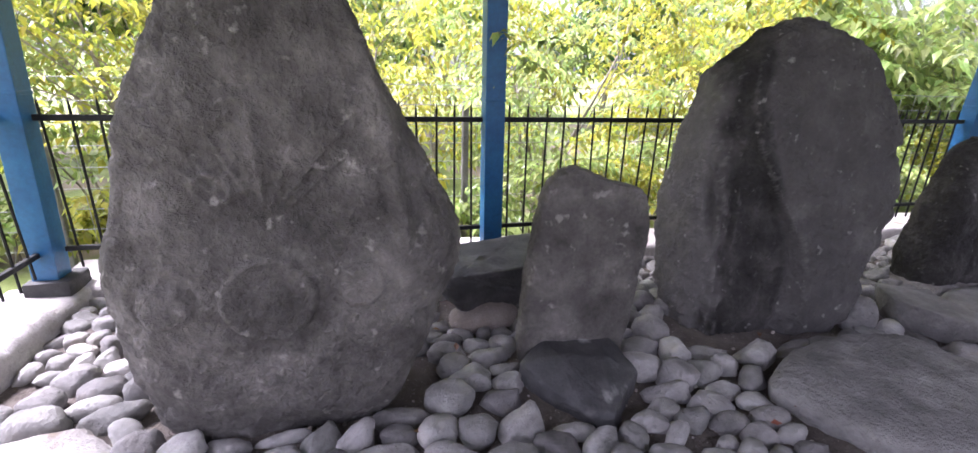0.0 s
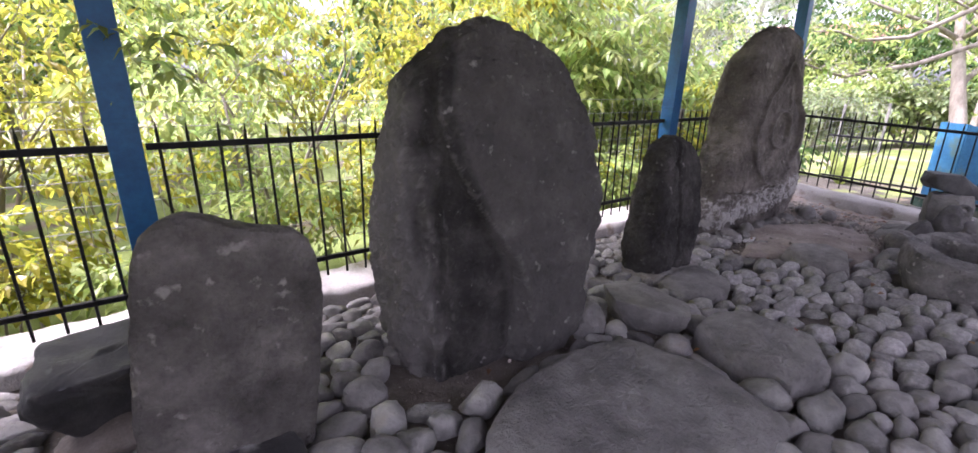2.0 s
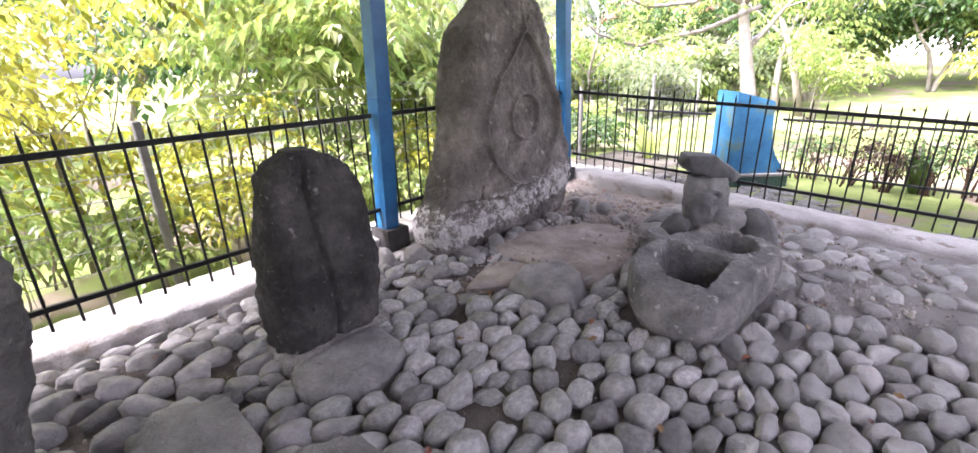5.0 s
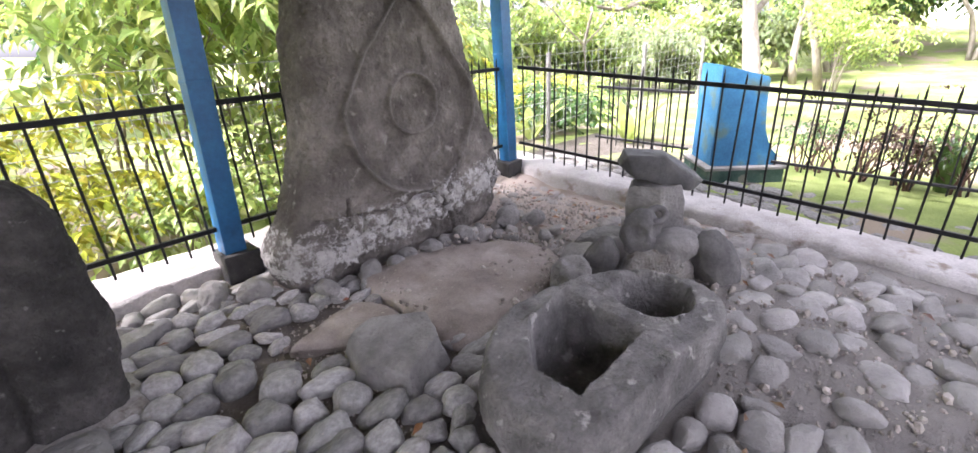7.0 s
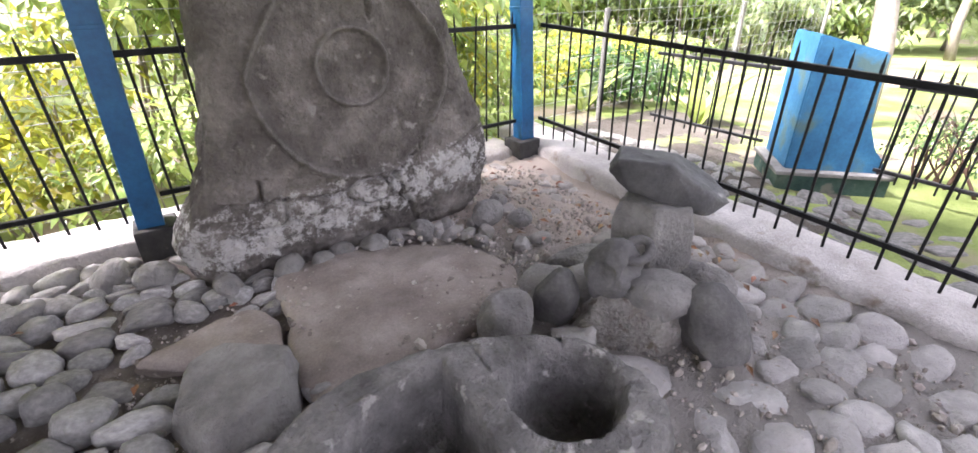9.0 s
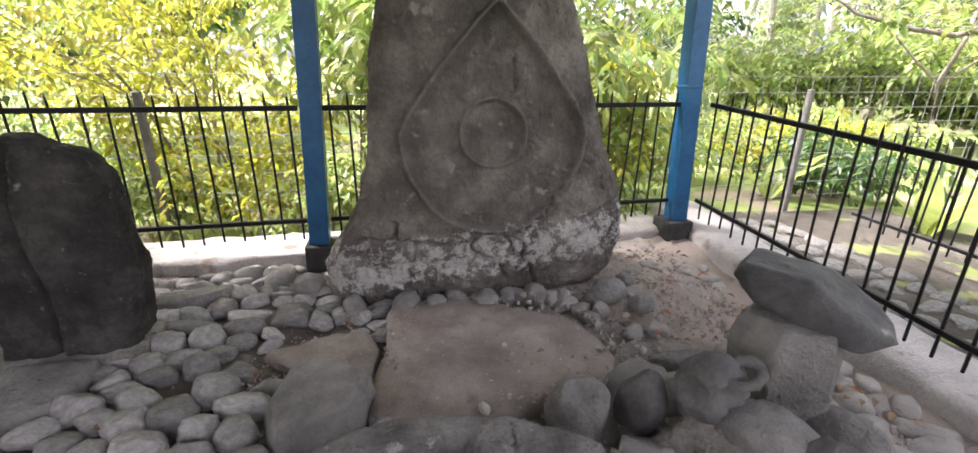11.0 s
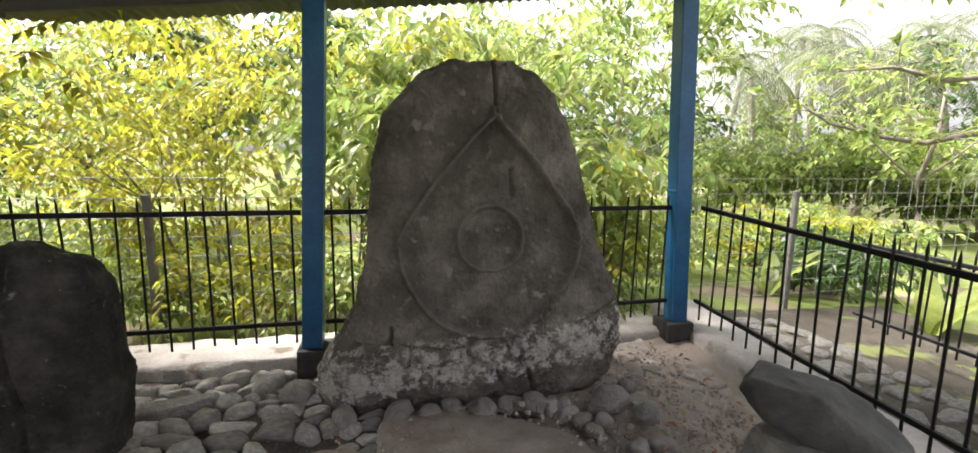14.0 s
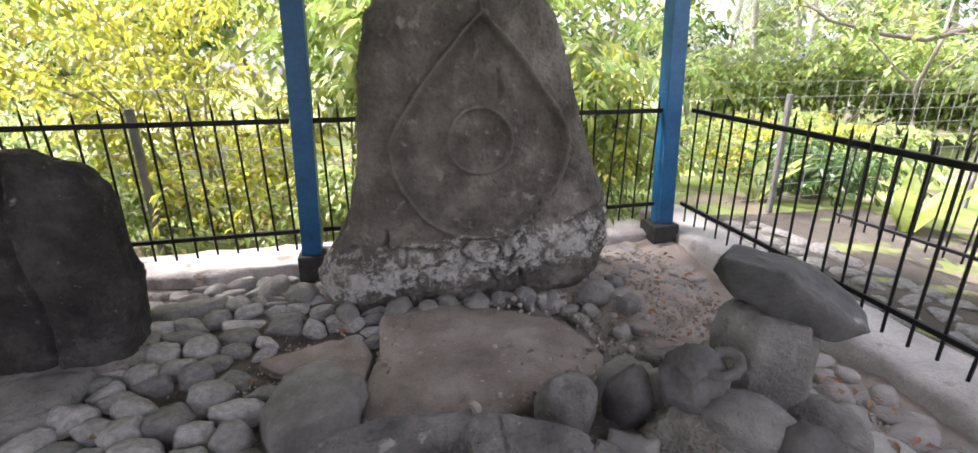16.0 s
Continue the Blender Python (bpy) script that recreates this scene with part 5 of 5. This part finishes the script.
# wire fence on concrete posts behind the shrubs and the garden
def wire_fence(a, b, label):
    a, b = Vector(a), Vector(b)
    ob = holder("wire_fence", a.x, a.y, ground_height(a.x, a.y))
    d = b - a
    n = max(1, round(d.length / 3.1))
    for i in range(n + 1):
        q = d * i / n
        post = box(q.x - 0.028, q.x + 0.028, q.y - 0.028, q.y + 0.028, -0.2, 1.3, 0.008, 1)
        part("concrete_post", post, M_POST, ob, "grey concrete post")
    for zz in np.arange(0.15, 1.46, 0.16):
        part("wire", bar_between((0, 0, zz), (d.x, d.y, zz), 0.006, 0.006), M_WIRE, ob)
    verts, faces = [], []
    for i in range(int(d.length / 0.2)):
        x, y = d.x * (i + 0.5) * 0.2 / d.length, d.y * (i + 0.5) * 0.2 / d.length
        b0 = len(verts)
        verts += [(x + 0.0025 * c, y + 0.0025 * q, zz) for zz in (0.1, 1.43) for c, q in ((1, 0), (-0.5, 0.87), (-0.5, -0.87))]
        faces += [(b0, b0 + 1, b0 + 4, b0 + 3), (b0 + 1, b0 + 2, b0 + 5, b0 + 4), (b0 + 2, b0, b0 + 3, b0 + 5)]
    from_arrays("wire_mesh", verts, faces, M_WIRE, ob, False)
    return tagged(ob, label, "fence", "wire fences")


wire_fence((-6.2, 0.95), (15.5, 0.95), "thin wire fence on concrete posts in the greenery")


def far_house(x, y, turn):
    ob = holder("house", x, y, ground_height(x, y))
    part("wall", box(-5, 5, -3, 3, -0.5, 3.4, 0.02, 1), M_WHITE, ob)
    bm = bmesh.new()
    vs = [bm.verts.new(c) for c in ((-5.6, -3.6, 3.3), (5.6, -3.6, 3.3), (5.6, 3.6, 3.3), (-5.6, 3.6, 3.3), (-4.6, 0, 5.0), (4.6, 0, 5.0))]
    for f in ((0, 1, 5, 4), (2, 3, 4, 5), (1, 2, 5), (3, 0, 4), (3, 2, 1, 0)):
        bm.faces.new([vs[q] for q in f])
    part("roof", bm, M_REDTIN, ob)
    for wx in (-3.4, -0.8, 1.8, 3.9):
        wnd = part("window", box(wx - 0.5, wx + 0.5, -3.05, -2.9, 1.0, 2.2, 0.01, 1), M_BASE, ob)
        part("frame", box(wx - 0.56, wx + 0.56, -3.07, -3.04, 2.2, 2.28), M_WHITE, wnd)
    ob.rotation_euler = (0, 0, radians(turn))
    return tagged(ob, "pale plastered house with a rusty metal roof", "house")


hx, hy = bearing(68, 44)
far_house(hx, hy, -60)
hx, hy = bearing(96, 40)
far_house(hx, hy, -95)


# ---- cobbles ----
HOLES = [(-1.16, -1.1, 0.64, 0.27, 0), (0.15, -1.08, 0.3, 0.1, 0), (0.12, -1.37, 0.29, 0.24, -15), (-0.18, -0.52, 0.28, 0.22, 8), (1.45, -1.0, 0.64, 0.26, 0), (1.63, -1.83, 0.66, 0.47, 0),
         (2.5, -1.25, 0.2, 0.27, 0), (2.66, -1.9, 0.29, 0.33, 0), (3.38, -0.77, 0.32, 0.18, 0), (3.25, -1.17, 0.28, 0.22, -18), (5.5, -0.36, 0.98, 0.27, 0), (5.42, -1.2, 0.58, 0.56, -20),
         (4.6, -1.52, 0.23, 0.24, -28), (4.56, -1.1, 0.3, 0.2, -15), (5.06, -2.33, 0.60, 0.35, -8), (6.46, -1.93, 0.17, 0.16, 0), (6.12, -2.16, 0.24, 0.2, -25), (6.24, -2.42, 0.13, 0.14, 40),
         (6.1, -2.0, 0.14, 0.13, 0), (5.88, -1.86, 0.11, 0.11, 60), (5.64, -1.81, 0.14, 0.12, 0), (6.36, -1.62, 0.25, 0.14, -35), (2.12, -1.13, 0.12, 0.1, 0), (3.75, -0.38, 0.19, 0.09, 15),
         (-2.12, -1.55, 0.32, 0.36, 0), (-2.66, 0, 0.13, 0.13, 0), (0, 0, 0.13, 0.13, 0), (4.46, 0, 0.13, 0.13, 0), (7.24, 0, 0.13, 0.13, 0)]


def lay_cobbles():
    rs = np.random.RandomState(11)
    X0, X1, Y0, Y1 = -2.5, 7.24, -4.7, 0.0
    step = 0.021
    gx_, gy_ = np.meshgrid(np.arange(X0, X1, step), np.arange(Y0, Y1, step))
    pts = np.stack([gx_.ravel(), gy_.ravel()], 1)
    keep = np.ones(len(pts), bool)
    for cx, cy, a, b, turn in HOLES:
        t = radians(turn)
        u = (pts[:, 0] - cx) * math.cos(t) + (pts[:, 1] - cy) * math.sin(t)
        v = -(pts[:, 0] - cx) * math.sin(t) + (pts[:, 1] - cy) * math.cos(t)
        keep &= (np.abs(u / a) ** 2.6 + np.abs(v / b) ** 2.6) > 1
    pts = pts[keep]
    # larger stones to the south-east, smaller ones between the standing stones
    want = np.where((pts[:, 0] > 5.2) & (pts[:, 1] < -1.4), 0.040, 0.0235)
    want = np.where(pts[:, 0] < 2.3, 0.021, want)
    want = np.where(pts[:, 1] > -0.5, 0.016, want)
    n = int(np.sum(step * step / want))
    seeds = pts[rs.choice(len(pts), n, False, (1 / want) / np.sum(1 / want))] + rs.normal(0, 0.01, (n, 2))
    # stones lie long side east-west: measure distance squeezed
    squeeze = np.array([0.80, 1.12])
    for it in range(5):
        own = np.empty(len(pts), int)
        order = np.argsort(seeds[:, 0])
        seeds = seeds[order]
        for c in range(0, len(pts), 4000):
            q = pts[c:c + 4000]
            d = (((q[:, None, :] - seeds[None, :, :]) * squeeze) ** 2).sum(2)
            own[c:c + 4000] = d.argmin(1)
        cnt = np.maximum(np.bincount(own, minlength=n), 1)
        mx = np.bincount(own, pts[:, 0], n) / cnt
        my = np.bincount(own, pts[:, 1], n) / cnt
        if it < 4:
            k = 0.75
            seeds = seeds * (1 - k) + np.stack([mx, my], 1) * k
    out = []
    sxx = np.bincount(own, (pts[:, 0] - mx[own]) ** 2, n) / cnt
    syy = np.bincount(own, (pts[:, 1] - my[own]) ** 2, n) / cnt
    sxy = np.bincount(own, (pts[:, 0] - mx[own]) * (pts[:, 1] - my[own]), n) / cnt
    for i in range(n):
        if cnt[i] < 12:
            continue
        w, vec = np.linalg.eigh(np.array([[sxx[i], sxy[i]], [sxy[i], syy[i]]]))
        a, b = 2 * math.sqrt(w[1]), 2 * math.sqrt(max(w[0], 1e-5))
        out.append((mx[i], my[i], a, b, math.degrees(math.atan2(vec[1, 1], vec[0, 1]))))
    return out


def cobble_mesh(seed):
    rn = random.Random(seed)
    bm = rock_bm(1, 1, 1, seed, cuts=rn.choice((4, 5, 6, 8)), sub=3, rough=0.11, boxy=rn.choice((2.3, 2.8, 3.4)), flat=rn.choice((0, 0.8, 0.88)))
    me = bpy.data.meshes.new("cobble")
    bm.to_mesh(me)
    bm.free()
    me.materials.append(M_COBBLE)
    me.polygons.foreach_set("use_smooth", [True] * len(me.polygons))
    return me


COBBLES = [cobble_mesh(900 + i) for i in range(14)]
shapes = []
for me in COBBLES:
    co = np.empty(len(me.vertices) * 3)
    me.vertices.foreach_get("co", co)
    fc = np.empty(len(me.polygons) * 3, int)
    me.polygons.foreach_get("vertices", fc)
    shapes.append((co.reshape(-1, 3), fc.reshape(-1, 3)))

rc = random.Random(77)
field_v, field_f, base_i, singles = [], [], 0, 0
for x, y, a, b, turn in lay_cobbles():
    soil = (x > 6.0 and y > -1.5) or (4.15 < x < 4.9 and -1.3 < y < -0.75)
    south = x > 5.3 and y < -2.2
    if soil and rc.random() < 0.35 or south and rc.random() < 0.16 or rc.random() < 0.03:
        continue
    shrink = rc.uniform(0.84, 1.02) * (0.8 if soil else 0.96)
    a, b = a * shrink, b * shrink
    hgt = b * rc.uniform(0.75, 1.05) * (0.62 if south else 0.75 if soil else 1.0)
    z = hgt * (rc.uniform(-0.15, 0.3) if south else rc.uniform(0.15, 0.4)) + 0.6 * (bedding(x, y) + 0.035) - 0.03 + floor_sink(x, y)
    m = pose(x, y, z, rc.gauss(0, 11), rc.gauss(0, 11), turn + rc.gauss(0, 6) + rc.choice((0, 180))) @ Matrix.Diagonal((a, b, hgt, 1))
    if 3.0 < x < 5.25 and -2.6 < y < -0.2 and singles < 300:
        c = new("cobble", COBBLES[rc.randrange(len(COBBLES))])
        c.parent = floor
        c.matrix_world = m
        singles += 1
    else:
        co, fc = shapes[rc.randrange(len(shapes))]
        mm = np.array(m)
        field_v.append(co @ mm[:3, :3].T + mm[:3, 3])
        field_f.append(fc + base_i)
        base_i += len(co)
field = from_arrays("cobble_field", np.concatenate(field_v).tolist(), np.concatenate(field_f).tolist(), M_COBBLE_FAR, floor)
tagged(field, "rounded grey river cobbles bedded in the floor", kind="stuff")


# ---- gravel and litter on the floor ----
rg = random.Random(31)
gv, gf = [], []
gb = bmesh.new()
bmesh.ops.create_icosphere(gb, subdivisions=1, radius=1)
g_co = np.array([v.co[:] for v in gb.verts])
g_fc = np.array([[v.index for v in f.verts] for f in gb.faces])
gb.free()
for i in range(9000):
    zone = rg.random()
    if zone < 0.35:
        x, y = rg.uniform(6.0, 7.1), rg.uniform(-2.2, -0.1)
    elif zone < 0.5:
        x, y = rg.uniform(4.2, 6.2), rg.uniform(-1.9, -0.6)
    elif zone < 0.8:
        x, y = rg.uniform(5.3, 7.2), rg.uniform(-3.6, -1.6)
    else:
        x, y = rg.uniform(-2.4, 7.1), rg.uniform(-4.4, -0.05)
    s = min(0.03, 0.004 * math.exp(rg.gauss(0.4, 0.6)))
    m = np.array((pose(x, y, 0.0, rg.uniform(0, 360), rg.uniform(0, 360), 0) @ Matrix.Diagonal((s * rg.uniform(0.8, 1.5), s, s * 0.7, 1))))
    gf.append(g_fc + len(gv) * len(g_co))
    top = 0.045 if (abs(x - 5.45) / 0.62) ** 2.6 + (abs(y + 1.2) / 0.54) ** 2.6 < 0.9 else bedding(x, y) + 0.005 + 0.022 * fbm((x, y, 0.0), 1.6) + (0.03 * ease(6.1, 6.6, x) if y > -1.4 else 0) + floor_sink(x, y)
    gv.append(g_co @ m[:3, :3].T + m[:3, 3] + np.array((0, 0, top)))
gravel = from_arrays("gravel", np.concatenate(gv).tolist(), np.concatenate(gf).tolist(), M_GRIT, None, False)
tagged(gravel, "loose gravel and grit scattered on the floor", "gravel", kind="stuff")
lv = []
for i in range(150):
    zone = rg.random()
    x, y = (rg.uniform(6.2, 7.1), rg.uniform(-2.6, -0.1)) if zone < 0.6 else (rg.uniform(-2.3, 7), rg.uniform(-3.6, -0.1))
    az = rg.uniform(0, 6.28)
    lv.append((Vector((x, y, bedding(x, y) + 0.06 + floor_sink(x, y) + rg.uniform(0, 0.03))), Vector((math.cos(az), math.sin(az), rg.uniform(-0.1, 0.25))).normalized()))
v, f = leaf_cloud(lv, 0.06, 0.028, rg)
tagged(from_arrays("leaf_litter", v, f, M_DEAD, None, False), "dry brown fallen leaves on the floor", "leaf litter", kind="stuff")

# flat stones laid in the strip outside the fence
rp = random.Random(51)
for i in range(90):
    x, y = 7.95 + (i % 4) * 0.27 + rp.uniform(-0.06, 0.06), 0.5 - (i // 4) * 0.23 + rp.uniform(-0.06, 0.06)
    stone = new("paving_stone", COBBLES[rp.randrange(len(COBBLES))])
    stone.parent = bed
    stone.material_slots[0].link = "OBJECT"
    stone.material_slots[0].material = M_POST
    stone.matrix_world = pose(x, y, -0.115 - 0.03 * (x - 7.7) + 0.018 * y, rp.gauss(0, 3), rp.gauss(0, 3), rp.uniform(0, 180)) @ Matrix.Diagonal((rp.uniform(0.10, 0.17), rp.uniform(0.09, 0.12), 0.055, 1))
